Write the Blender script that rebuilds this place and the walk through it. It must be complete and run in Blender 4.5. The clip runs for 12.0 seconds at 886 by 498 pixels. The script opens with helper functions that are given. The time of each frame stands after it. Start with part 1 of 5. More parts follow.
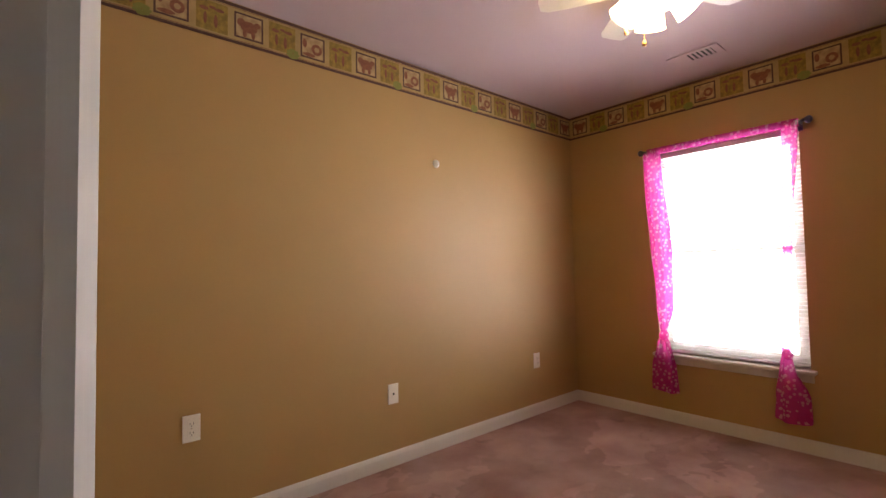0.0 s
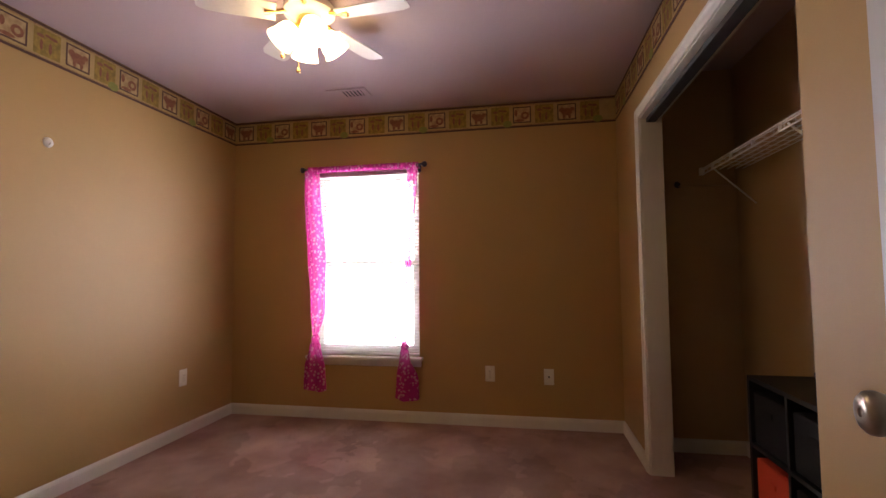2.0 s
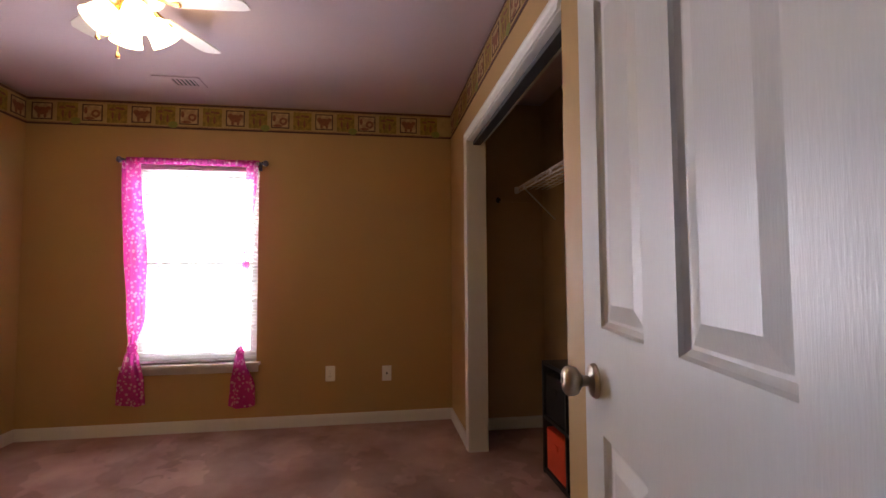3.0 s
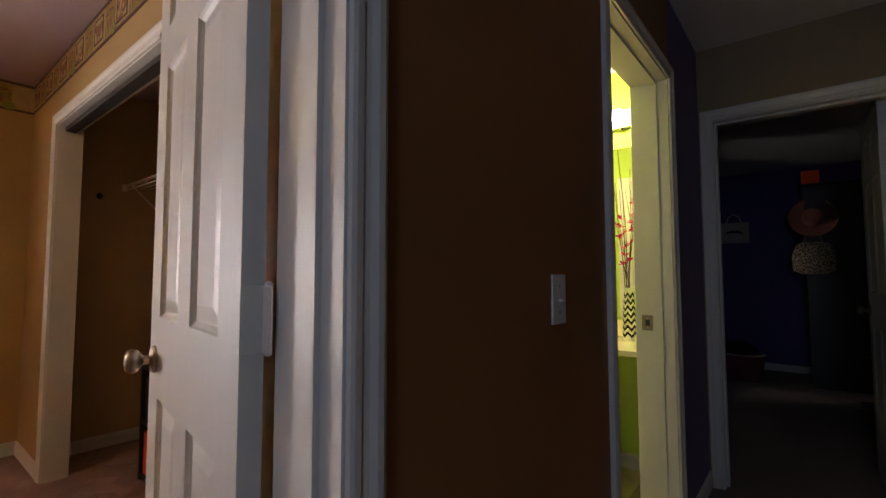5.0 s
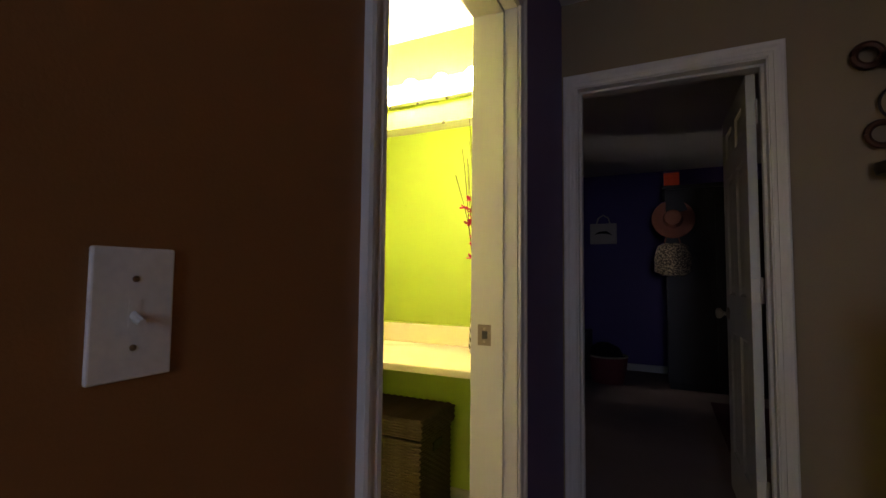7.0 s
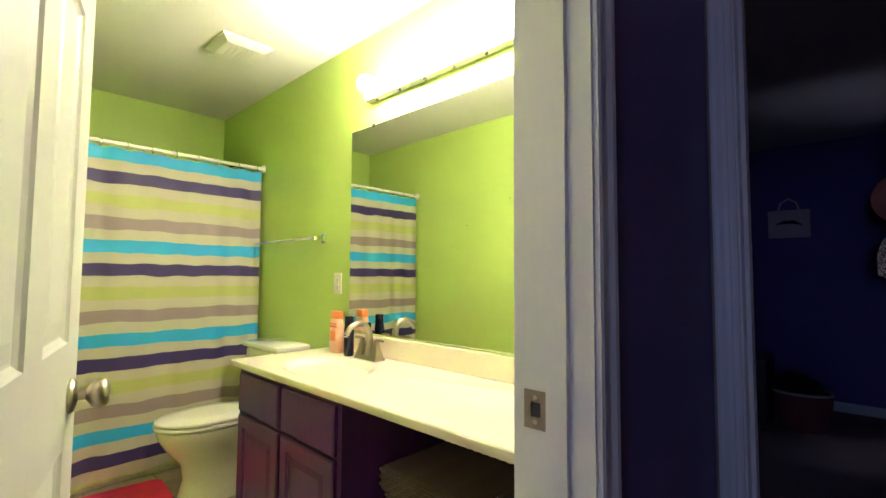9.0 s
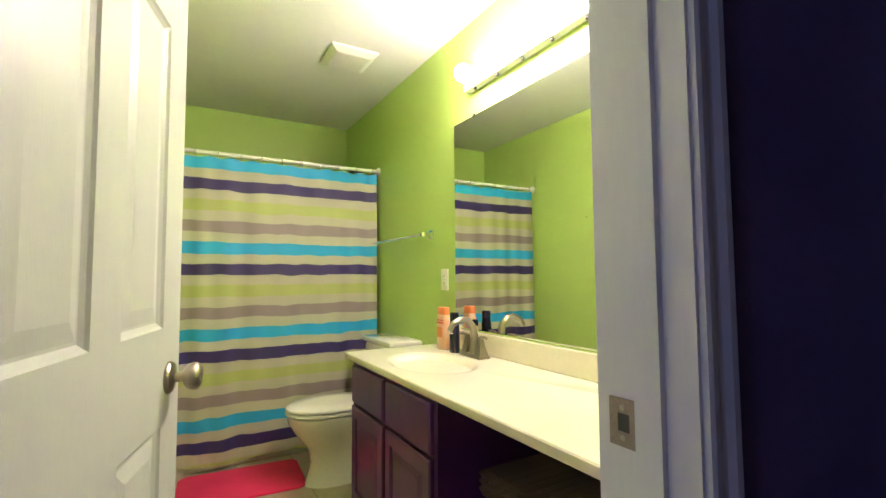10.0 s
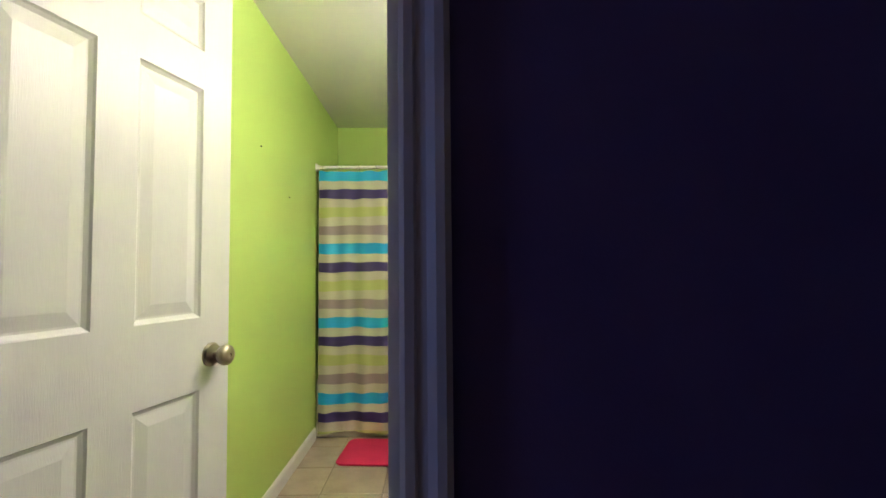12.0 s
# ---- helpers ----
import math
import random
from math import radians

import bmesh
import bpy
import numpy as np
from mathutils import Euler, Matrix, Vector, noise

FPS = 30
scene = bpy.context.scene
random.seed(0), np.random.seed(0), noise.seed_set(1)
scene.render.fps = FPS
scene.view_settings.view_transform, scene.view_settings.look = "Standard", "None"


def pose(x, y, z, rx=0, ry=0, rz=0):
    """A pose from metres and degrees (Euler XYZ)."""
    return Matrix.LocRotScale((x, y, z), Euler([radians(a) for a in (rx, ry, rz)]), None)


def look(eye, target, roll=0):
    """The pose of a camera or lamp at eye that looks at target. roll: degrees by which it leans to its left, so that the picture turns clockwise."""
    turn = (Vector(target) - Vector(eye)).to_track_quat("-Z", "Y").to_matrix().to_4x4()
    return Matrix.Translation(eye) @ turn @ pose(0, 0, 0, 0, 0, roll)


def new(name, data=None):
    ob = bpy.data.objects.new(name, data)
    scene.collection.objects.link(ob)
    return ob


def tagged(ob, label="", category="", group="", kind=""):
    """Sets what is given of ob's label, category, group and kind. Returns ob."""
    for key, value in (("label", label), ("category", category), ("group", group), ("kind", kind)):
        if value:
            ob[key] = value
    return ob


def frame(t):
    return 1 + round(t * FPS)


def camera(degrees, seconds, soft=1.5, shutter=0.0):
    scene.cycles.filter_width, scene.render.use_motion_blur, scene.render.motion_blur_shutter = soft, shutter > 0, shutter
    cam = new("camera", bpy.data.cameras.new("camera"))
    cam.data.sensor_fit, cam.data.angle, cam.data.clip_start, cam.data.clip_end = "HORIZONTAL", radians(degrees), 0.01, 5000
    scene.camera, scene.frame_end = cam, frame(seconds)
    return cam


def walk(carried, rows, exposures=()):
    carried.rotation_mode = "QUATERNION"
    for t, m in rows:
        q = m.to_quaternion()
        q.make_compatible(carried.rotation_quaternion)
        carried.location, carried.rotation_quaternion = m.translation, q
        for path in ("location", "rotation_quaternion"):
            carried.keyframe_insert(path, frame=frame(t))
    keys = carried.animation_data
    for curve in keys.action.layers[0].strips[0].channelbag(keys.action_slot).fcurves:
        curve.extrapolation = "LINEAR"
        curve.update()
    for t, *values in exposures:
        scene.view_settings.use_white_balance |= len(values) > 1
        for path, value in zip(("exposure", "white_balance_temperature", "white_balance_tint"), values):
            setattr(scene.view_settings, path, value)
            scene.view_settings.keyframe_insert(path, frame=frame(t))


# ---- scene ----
cam = camera(88.4, 12.0)
PATH = [
    (0, (-3.355, 0.828, 1.149), (-2.051, 2.343, 1.233), -1.1),
    (0.5, (-3.329, 0.797, 1.154), (-1.734, 2.001, 1.237), -0.9),
    (1, (-3.315, 0.717, 1.137), (-1.529, 1.613, 1.232), -0.6),
    (1.5, (-3.330, 0.682, 1.138), (-1.437, 1.320, 1.237), -0.5),
    (2, (-3.376, 0.668, 1.130), (-1.411, 1.024, 1.243), -0.5),
    (2.5, (-3.442, 0.619, 1.163), (-1.445, 0.649, 1.260), -0.4),
    (2.7, (-3.475, 0.586, 1.161), (-1.479, 0.504, 1.258), -0.3),
    (4.3, (-3.841, 0.777, 1.15), (-2.313, -0.508, 1.277), -0.4),
    (4.5, (-3.879, 0.722, 1.15), (-2.424, -0.644, 1.277), -0.0),
    (5, (-3.972, 0.632, 1.153), (-2.724, -0.927, 1.27), -0.1),
    (5.5, (-4.023, 0.505, 1.164), (-2.964, -1.189, 1.26), -0.0),
    (6, (-3.967, 0.328, 1.131), (-3.078, -1.46, 1.245), 0.4),
    (6.5, (-3.938, 0.118, 1.148), (-3.086, -1.689, 1.252), 0.7),
    (6.7, (-3.936, 0.022, 1.132), (-3.084, -1.784, 1.244), 0.7),
    (8.3, (-3.872, -0.683, 1.158), (-2.76, -2.341, 1.269), 0.4),
    (8.5, (-3.852, -0.727, 1.163), (-2.692, -2.352, 1.276), 0.5),
    (9, (-3.85, -0.841, 1.178), (-2.471, -2.285, 1.294), 0.4),
    (9.5, (-3.848, -0.935, 1.173), (-2.26, -2.145, 1.287), -0.1),
    (10, (-3.844, -1.001, 1.151), (-2.118, -2.004, 1.268), -0.4),
    (10.5, (-3.852, -1.126, 1.148), (-2.03, -1.944, 1.254), -0.2),
    (11, (-3.879, -1.275, 1.154), (-1.971, -1.869, 1.244), -0.2),
    (11.5, (-3.927, -1.414, 1.167), (-1.96, -1.761, 1.26), 0.0),
    (12, (-4.011, -1.599, 1.171), (-2.014, -1.647, 1.263), -0.5),
]

# exposure in stops, white balance in kelvin and tint
EXPOSE = [(0.0, 0.15, 6900, 10), (1.0, -0.2, 6900, 12), (1.5, -0.25, 6700, 12), (2.0, -0.15, 6600, 13), (2.7, 0.0, 6400, 14), (4.3, 0.1, 6600, 10), (5.0, 0.15, 7200, 10), (5.5, 0.35, 7600, 12), (6.0, 0.5, 7800, 14), (6.7, 0.65, 7800, 18), (8.3, 1.1, 5900, 28), (9.0, 0.9, 5200, 34), (10.0, 0.68, 5000, 38), (12.0, 0.48, 4850, 40)]
walk(cam, [(t, look(eye, target, roll)) for t, eye, target, roll in PATH], EXPOSE)

# ---- light ----
world = bpy.data.worlds.new("world")
scene.world = world
world.use_nodes = True
sky = world.node_tree.nodes.new("ShaderNodeTexSky")
sky.sky_type, sky.sun_disc, sky.sun_elevation, sky.sun_rotation = "NISHITA", False, radians(48), radians(120)
world.node_tree.links.new(sky.outputs[0], world.node_tree.nodes["Background"].inputs[0])
world.node_tree.nodes["Background"].inputs[1].default_value = 0.1
day = bpy.data.lights.new("window_daylight", "AREA")
day.shape, day.size, day.size_y, day.energy, day.color = "RECTANGLE", 0.84, 1.42, 47, (0.93, 0.90, 1.0)
new("window_daylight", day).matrix_basis = look((0.273, 1.925, 1.25), (-2.0, 1.925, 1.05))
# cool fill for the hall, from an unseen window added behind the camera
hall_fill = bpy.data.lights.new("hall_fill_daylight", "AREA")
hall_fill.shape, hall_fill.size, hall_fill.size_y, hall_fill.energy, hall_fill.color = "RECTANGLE", 0.5, 1.05, 9, (0.46, 0.62, 1.0)
new("hall_fill_daylight", hall_fill).matrix_basis = look((-4.5, 2.68, 1.45), (-4.4, 0.0, 1.1))
FAN_GLOW, BATH_GLOW, BACKDROP_GLOW = 12.0, 112.0, 8.0

# ---- materials ----
def material(name, color, rough=0.6, metal=0.0, second=None, scale=6.0, amount=0.5, fine=120.0, fine_amount=0.06, bump=0.1, bump_scale=None,
             stretch=(1, 1, 1), island=0.0, coat=0.0):
    """Two scales of variation, a fine grain and a bump on a Principled surface."""
    m = bpy.data.materials.new(name)
    m.use_nodes = True
    t = m.node_tree
    n, l = t.nodes, t.links
    b = n["Principled BSDF"]
    b.inputs["Roughness"].default_value, b.inputs["Metallic"].default_value = rough, metal
    b.inputs["Coat Weight"].default_value = coat
    co = n.new("ShaderNodeTexCoord")
    mp = n.new("ShaderNodeMapping")
    mp.inputs["Scale"].default_value = stretch
    l.new(co.outputs["Object"], mp.inputs["Vector"])
    big, small = n.new("ShaderNodeTexNoise"), n.new("ShaderNodeTexNoise")
    big.inputs["Scale"].default_value, small.inputs["Scale"].default_value = scale, fine
    big.inputs["Detail"].default_value, small.inputs["Detail"].default_value = 4, 3
    for tex in (big, small):
        l.new(mp.outputs[0], tex.inputs["Vector"])
    ramp = n.new("ShaderNodeMapRange")
    ramp.inputs["From Min"].default_value, ramp.inputs["From Max"].default_value = 0.35, 0.65
    ramp.inputs["To Max"].default_value = amount
    l.new(big.outputs["Fac"], ramp.inputs["Value"])
    mix = n.new("ShaderNodeMix")
    mix.data_type = "RGBA"
    sec = second or tuple(c * 0.86 for c in color)
    mix.inputs["A"].default_value, mix.inputs["B"].default_value = (*color, 1), (*sec, 1)
    l.new(ramp.outputs[0], mix.inputs["Factor"])
    hsv = n.new("ShaderNodeHueSaturation")
    l.new(mix.outputs["Result"], hsv.inputs["Color"])
    val = n.new("ShaderNodeMapRange")
    val.inputs["To Min"].default_value, val.inputs["To Max"].default_value = 1 - fine_amount * 2, 1 + fine_amount * 2
    l.new(small.outputs["Fac"], val.inputs["Value"])
    if island:
        info = n.new("ShaderNodeObjectInfo")
        isl = n.new("ShaderNodeMapRange")
        isl.inputs["To Min"].default_value, isl.inputs["To Max"].default_value = 1 - island, 1 + island
        l.new(info.outputs["Random"], isl.inputs["Value"])
        mul = n.new("ShaderNodeMath")
        mul.operation = "MULTIPLY"
        l.new(val.outputs[0], mul.inputs[0]), l.new(isl.outputs[0], mul.inputs[1])
        l.new(mul.outputs[0], hsv.inputs["Value"])
    else:
        l.new(val.outputs[0], hsv.inputs["Value"])
    l.new(hsv.outputs[0], b.inputs["Base Color"])
    if bump:
        bp = n.new("ShaderNodeBump")
        bp.inputs["Strength"].default_value, bp.inputs["Distance"].default_value = bump, 0.004
        if bump_scale:
            third = n.new("ShaderNodeTexNoise")
            third.inputs["Scale"].default_value = bump_scale
            l.new(mp.outputs[0], third.inputs["Vector"])
            l.new(third.outputs["Fac"], bp.inputs["Height"])
        else:
            l.new(small.outputs["Fac"], bp.inputs["Height"])
        l.new(bp.outputs[0], b.inputs["Normal"])
    return m


def glowing(name, color, strength):
    m = bpy.data.materials.new(name)
    m.use_nodes = True
    b = m.node_tree.nodes["Principled BSDF"]
    b.inputs["Base Color"].default_value = (0.9, 0.88, 0.84, 1)
    b.inputs["Emission Color"].default_value = (*color, 1)
    b.inputs["Emission Strength"].default_value = strength
    return m


TAN = material("tan_wall_paint", (0.43, 0.275, 0.100), 0.55, second=(0.39, 0.25, 0.090), scale=2.0, fine=220, fine_amount=0.02, bump=0.12, bump_scale=260)
CLOSET = material("closet_wall_paint", (0.44, 0.30, 0.15), 0.6, scale=2.0, fine=220, fine_amount=0.02, bump=0.12, bump_scale=260)
BROWN = material("brown_hall_paint", (0.285, 0.125, 0.036), 0.55, scale=2.0, fine=220, fine_amount=0.02, bump=0.12, bump_scale=260)
LIME = material("lime_green_paint", (0.47, 0.63, 0.10), 0.45, second=(0.44, 0.60, 0.095), scale=2.0, fine=220, fine_amount=0.02, bump=0.12, bump_scale=260)
VIOLET = material("deep_violet_paint", (0.09, 0.05, 0.23), 0.55, scale=2.0, fine=220, fine_amount=0.02, bump=0.1, bump_scale=260)
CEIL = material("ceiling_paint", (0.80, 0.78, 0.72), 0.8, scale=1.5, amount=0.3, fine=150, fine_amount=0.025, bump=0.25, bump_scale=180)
# white ceiling again, darker, with the bedroom's mauve light cast in its colour
CEIL_MAUVE_CAST = material("white_ceiling_paint_mauve_cast", (0.54, 0.43, 0.455), 0.8, scale=1.5, amount=0.3, fine=150, fine_amount=0.025, bump=0.25, bump_scale=180)
TAUPE = material("taupe_hall_paint", (0.27, 0.205, 0.115), 0.55, scale=2.0, fine=220, fine_amount=0.02, bump=0.12, bump_scale=260)
# mauve-grey pushed bluer, so the colour carries the cool light's tint
MAUVE = material("mauve_grey_hall_blue_cast", (0.14, 0.10, 0.26), 0.55, scale=2.0, fine=220, fine_amount=0.02, bump=0.12, bump_scale=260)
TRIM = material("white_trim_paint", (0.66, 0.65, 0.60), 0.38, scale=5, amount=0.25, fine=90, fine_amount=0.02, bump=0.05, stretch=(1, 1, 0.15))
DOORP = material("white_door_paint", (0.60, 0.60, 0.57), 0.35, scale=4, amount=0.2, fine=60, fine_amount=0.02, bump=0.10, stretch=(6, 6, 0.6))
CARPET = material("mauve_carpet", (0.31, 0.185, 0.165), 0.95, second=(0.52, 0.36, 0.315), scale=2.3, amount=0.8, fine=420, fine_amount=0.16, bump=0.9)
def brushed(m, scale, stretch, depth):
    """Adds strokes of brushed nap to a carpet: long cells, each leaning its own way."""
    n, l = m.node_tree.nodes, m.node_tree.links
    b = n["Principled BSDF"]
    src = b.inputs["Base Color"].links[0].from_socket
    co, mp, wob, add, vor, mr, hsv = (n.new("ShaderNode" + k) for k in ("TexCoord", "Mapping", "TexNoise", "VectorMath", "TexVoronoi", "MapRange", "HueSaturation"))
    mp.inputs["Scale"].default_value = stretch
    wob.inputs["Scale"].default_value = 7
    add.operation = "MULTIPLY_ADD"
    add.inputs[1].default_value = (0.55, 0.55, 0.55)
    l.new(co.outputs["Object"], wob.inputs["Vector"]), l.new(wob.outputs["Color"], add.inputs[0])
    l.new(co.outputs["Object"], mp.inputs["Vector"]), l.new(mp.outputs[0], add.inputs[2])
    vor.inputs["Scale"].default_value = scale
    l.new(add.outputs[0], vor.inputs["Vector"])
    mr.inputs["To Min"].default_value, mr.inputs["To Max"].default_value = 1 - depth, 1 + depth
    l.new(vor.outputs["Color"], mr.inputs["Value"]), l.new(mr.outputs[0], hsv.inputs["Value"])
    l.new(src, hsv.inputs["Color"]), l.new(hsv.outputs[0], b.inputs["Base Color"])


brushed(CARPET, 2.4, (0.8, 1.7, 1.0), 0.20)
HALLCARPET = material("hall_carpet", (0.30, 0.215, 0.185), 0.95, scale=3, amount=0.7, fine=420, fine_amount=0.16, bump=0.9)
TILE = material("beige_floor_tile", (0.50, 0.41, 0.29), 0.4, second=(0.38, 0.30, 0.20), scale=7, amount=0.8, fine=60, fine_amount=0.06, bump=0.08, island=0.10)
GROUT = material("tile_grout", (0.33, 0.28, 0.21), 0.85)
PLASTIC = material("white_plastic", (0.78, 0.76, 0.68), 0.35, scale=8, amount=0.2, bump=0.0)
DARKSLOT = material("dark_slot", (0.03, 0.03, 0.03), 0.6, bump=0.0)
NICKEL = material("brushed_nickel", (0.42, 0.37, 0.30), 0.30, 1.0, scale=12, amount=0.4, fine=300, fine_amount=0.05, bump=0.03, stretch=(1, 1, 8))
CHROME = material("chrome", (0.80, 0.80, 0.82), 0.10, 1.0, scale=10, amount=0.1, bump=0.0)
BRASS = material("brass", (0.75, 0.52, 0.20), 0.25, 1.0, scale=10, amount=0.3, bump=0.0)
AGED = material("aged_nickel_plate", (0.30, 0.25, 0.20), 0.42, 0.85, scale=60, amount=0.8, fine=300, fine_amount=0.12, bump=0.06)
MIRROR = material("mirror_silver", (0.90, 0.92, 0.90), 0.015, 1.0, scale=1, amount=0.02, fine_amount=0.0, bump=0.0)
MARBLE = material("cultured_marble", (0.82, 0.76, 0.60), 0.22, second=(0.78, 0.71, 0.54), scale=4, amount=0.6, fine=70, fine_amount=0.02, bump=0.0, coat=0.3)
# cherry wood with the violet glare on it pushed into the base colour
CHERRY = material("dark_cherry_wood_violet_glare", (0.080, 0.010, 0.150), 0.36, second=(0.048, 0.007, 0.10), scale=9, amount=0.9, fine=70, fine_amount=0.12, bump=0.10, stretch=(1, 1, 0.08), coat=0.2)
PORCELAIN = material("white_porcelain", (0.82, 0.78, 0.68), 0.12, scale=3, amount=0.15, bump=0.0, coat=0.5)
WICKER = material("brown_wicker", (0.125, 0.085, 0.075), 0.7, second=(0.08, 0.05, 0.04), scale=14, amount=0.9, fine=200, fine_amount=0.2, bump=0.4)
MATPINK = material("hot_pink_bath_mat", (0.75, 0.025, 0.11), 0.95, second=(0.62, 0.018, 0.09), scale=7, amount=0.7, fine=300, fine_amount=0.12, bump=0.9)
BLACK = material("black_laminate", (0.012, 0.011, 0.012), 0.45, scale=5, fine=120, fine_amount=0.1, bump=0.04)
ORANGE = material("orange_fabric", (0.75, 0.075, 0.025), 0.9, scale=8, fine=320, fine_amount=0.14, bump=0.5)
WIRE = material("white_coated_wire", (0.72, 0.70, 0.66), 0.4, bump=0.0)
FANWHITE = material("white_fan_blade", (0.76, 0.73, 0.68), 0.4, scale=6, amount=0.3, fine=60, fine_amount=0.03, bump=0.03)
BORDER_CREAM = material("border_cream_paper", (0.44, 0.31, 0.125), 0.7, second=(0.35, 0.24, 0.09), scale=14, amount=0.8, fine=150, fine_amount=0.08, bump=0.05)
BORDER_DARK = material("border_dark_band", (0.085, 0.035, 0.026), 0.7, scale=20, amount=0.6, fine=150, bump=0.0)
BORDER_GOLD = material("border_gold_square", (0.34, 0.225, 0.04), 0.7, second=(0.19, 0.13, 0.025), scale=30, amount=0.9, fine=90, fine_amount=0.15, bump=0.0)
BORDER_BROWN = material("border_brown_motif", (0.19, 0.065, 0.035), 0.7, second=(0.27, 0.11, 0.05), scale=40, amount=0.8, fine=120, fine_amount=0.12, bump=0.0)
BORDER_LIGHT = material("border_pale_picture", (0.50, 0.36, 0.18), 0.7, second=(0.26, 0.15, 0.07), scale=30, amount=0.8, fine=120, bump=0.0)
BORDER_LEAF = material("border_green_leaf", (0.22, 0.24, 0.05), 0.7, scale=40, amount=0.8, bump=0.0)
RODMETAL = material("dark_pewter_rod", (0.10, 0.095, 0.13), 0.3, 0.9, bump=0.0)
BLINDS = material("white_blind_slat", (0.82, 0.81, 0.80), 0.5, scale=6, amount=0.1, bump=0.0)
VASEB = material("black_glaze", (0.01, 0.01, 0.012), 0.15, bump=0.0)
VASEW = material("white_glaze", (0.8, 0.78, 0.72), 0.2, bump=0.0)
TWIG = material("dark_twig", (0.07, 0.03, 0.025), 0.8, fine=200, bump=0.2)
PETAL = material("magenta_petal", (0.62, 0.015, 0.13), 0.7, scale=30, amount=0.8, bump=0.0)
BOTTLEO = material("peach_bottle", (0.85, 0.42, 0.26), 0.3, second=(0.88, 0.6, 0.42), scale=20, amount=0.9, bump=0.0)
CAPO = material("orange_cap", (0.88, 0.26, 0.06), 0.3, bump=0.0)
BOTTLEK = material("navy_bottle", (0.012, 0.012, 0.03), 0.25, bump=0.0)
BOTTLEY = material("yellow_label", (0.75, 0.55, 0.12), 0.4, bump=0.0)
LABELW = material("pale_label", (0.85, 0.78, 0.7), 0.4, bump=0.0)
LABELR = material("red_print", (0.75, 0.12, 0.06), 0.4, bump=0.0)
IRON = material("dark_wrought_iron", (0.028, 0.022, 0.020), 0.45, 0.6, scale=12, amount=0.6, fine=120, fine_amount=0.1, bump=0.1)
COPPER = material("bronzed_disc", (0.10, 0.045, 0.028), 0.4, 0.7, scale=14, amount=0.7, bump=0.1)
VOTIVE = material("pale_votive", (0.65, 0.66, 0.68), 0.3, bump=0.0)
CANVAS = material("pale_canvas", (0.55, 0.48, 0.45), 0.85, scale=10, fine=300, fine_amount=0.06, bump=0.2)
BLACKCLOTH = material("black_cloth", (0.010, 0.009, 0.011), 0.95, scale=6, fine=260, fine_amount=0.2, bump=0.4)
HATSTRAW = material("brown_straw_hat", (0.24, 0.085, 0.06), 0.85, scale=9, fine=160, fine_amount=0.2, bump=0.6)
REDBASKET = material("red_woven_basket", (0.20, 0.045, 0.045), 0.85, scale=9, fine=120, fine_amount=0.25, bump=0.6)
CREAMCLOTH = material("cream_liner", (0.55, 0.47, 0.36), 0.9, fine=220, bump=0.3)
RUGRED = material("dark_red_rug", (0.12, 0.03, 0.04), 0.95, fine=300, fine_amount=0.15, bump=0.7)
GLOW_FAN = glowing("lit_frosted_shade", (1.0, 0.72, 0.36), FAN_GLOW)
GLOW_BATH = glowing("lit_globe", (1.0, 0.81, 0.47), BATH_GLOW)
GLOW_SKY = glowing("hazy_daylight", (0.93, 0.95, 1.0), BACKDROP_GLOW)

GLASS = bpy.data.materials.new("window_glass")
GLASS.use_nodes = True
GLASS.node_tree.nodes["Principled BSDF"].inputs["Transmission Weight"].default_value = 1.0
GLASS.node_tree.nodes["Principled BSDF"].inputs["Roughness"].default_value = 0.0
GLASS.node_tree.nodes["Principled BSDF"].inputs["IOR"].default_value = 1.02


def sheer(name, color, dots):
    """Thin cloth: diffuse, light passing through it, some holes between the threads, paler dots."""
    m = bpy.data.materials.new(name)
    m.use_nodes = True
    n, l = m.node_tree.nodes, m.node_tree.links
    n.remove(n["Principled BSDF"])
    co, vor, ramp, mix = n.new("ShaderNodeTexCoord"), n.new("ShaderNodeTexVoronoi"), n.new("ShaderNodeMath"), n.new("ShaderNodeMix")
    vor.inputs["Scale"].default_value = 38
    l.new(co.outputs["Object"], vor.inputs["Vector"])
    ramp.operation = "LESS_THAN"
    ramp.inputs[1].default_value = 0.36
    l.new(vor.outputs["Distance"], ramp.inputs[0])
    mix.data_type = "RGBA"
    mix.inputs["A"].default_value, mix.inputs["B"].default_value = (*color, 1), (*dots, 1)
    l.new(ramp.outputs[0], mix.inputs["Factor"])
    dif, tra, gap, m1, m2 = (n.new("ShaderNode" + k) for k in ("BsdfDiffuse", "BsdfTranslucent", "BsdfTransparent", "MixShader", "MixShader"))
    l.new(mix.outputs["Result"], dif.inputs[0]), l.new(mix.outputs["Result"], tra.inputs[0])
    m1.inputs[0].default_value, m2.inputs[0].default_value = 0.60, 0.40
    l.new(dif.outputs[0], m1.inputs[1]), l.new(tra.outputs[0], m1.inputs[2])
    l.new(m1.outputs[0], m2.inputs[1]), l.new(gap.outputs[0], m2.inputs[2])
    l.new(m2.outputs[0], n["Material Output"].inputs[0])
    return m


PINK = sheer("pink_dotted_sheer", (0.74, 0.07, 0.42), (0.90, 0.42, 0.68))


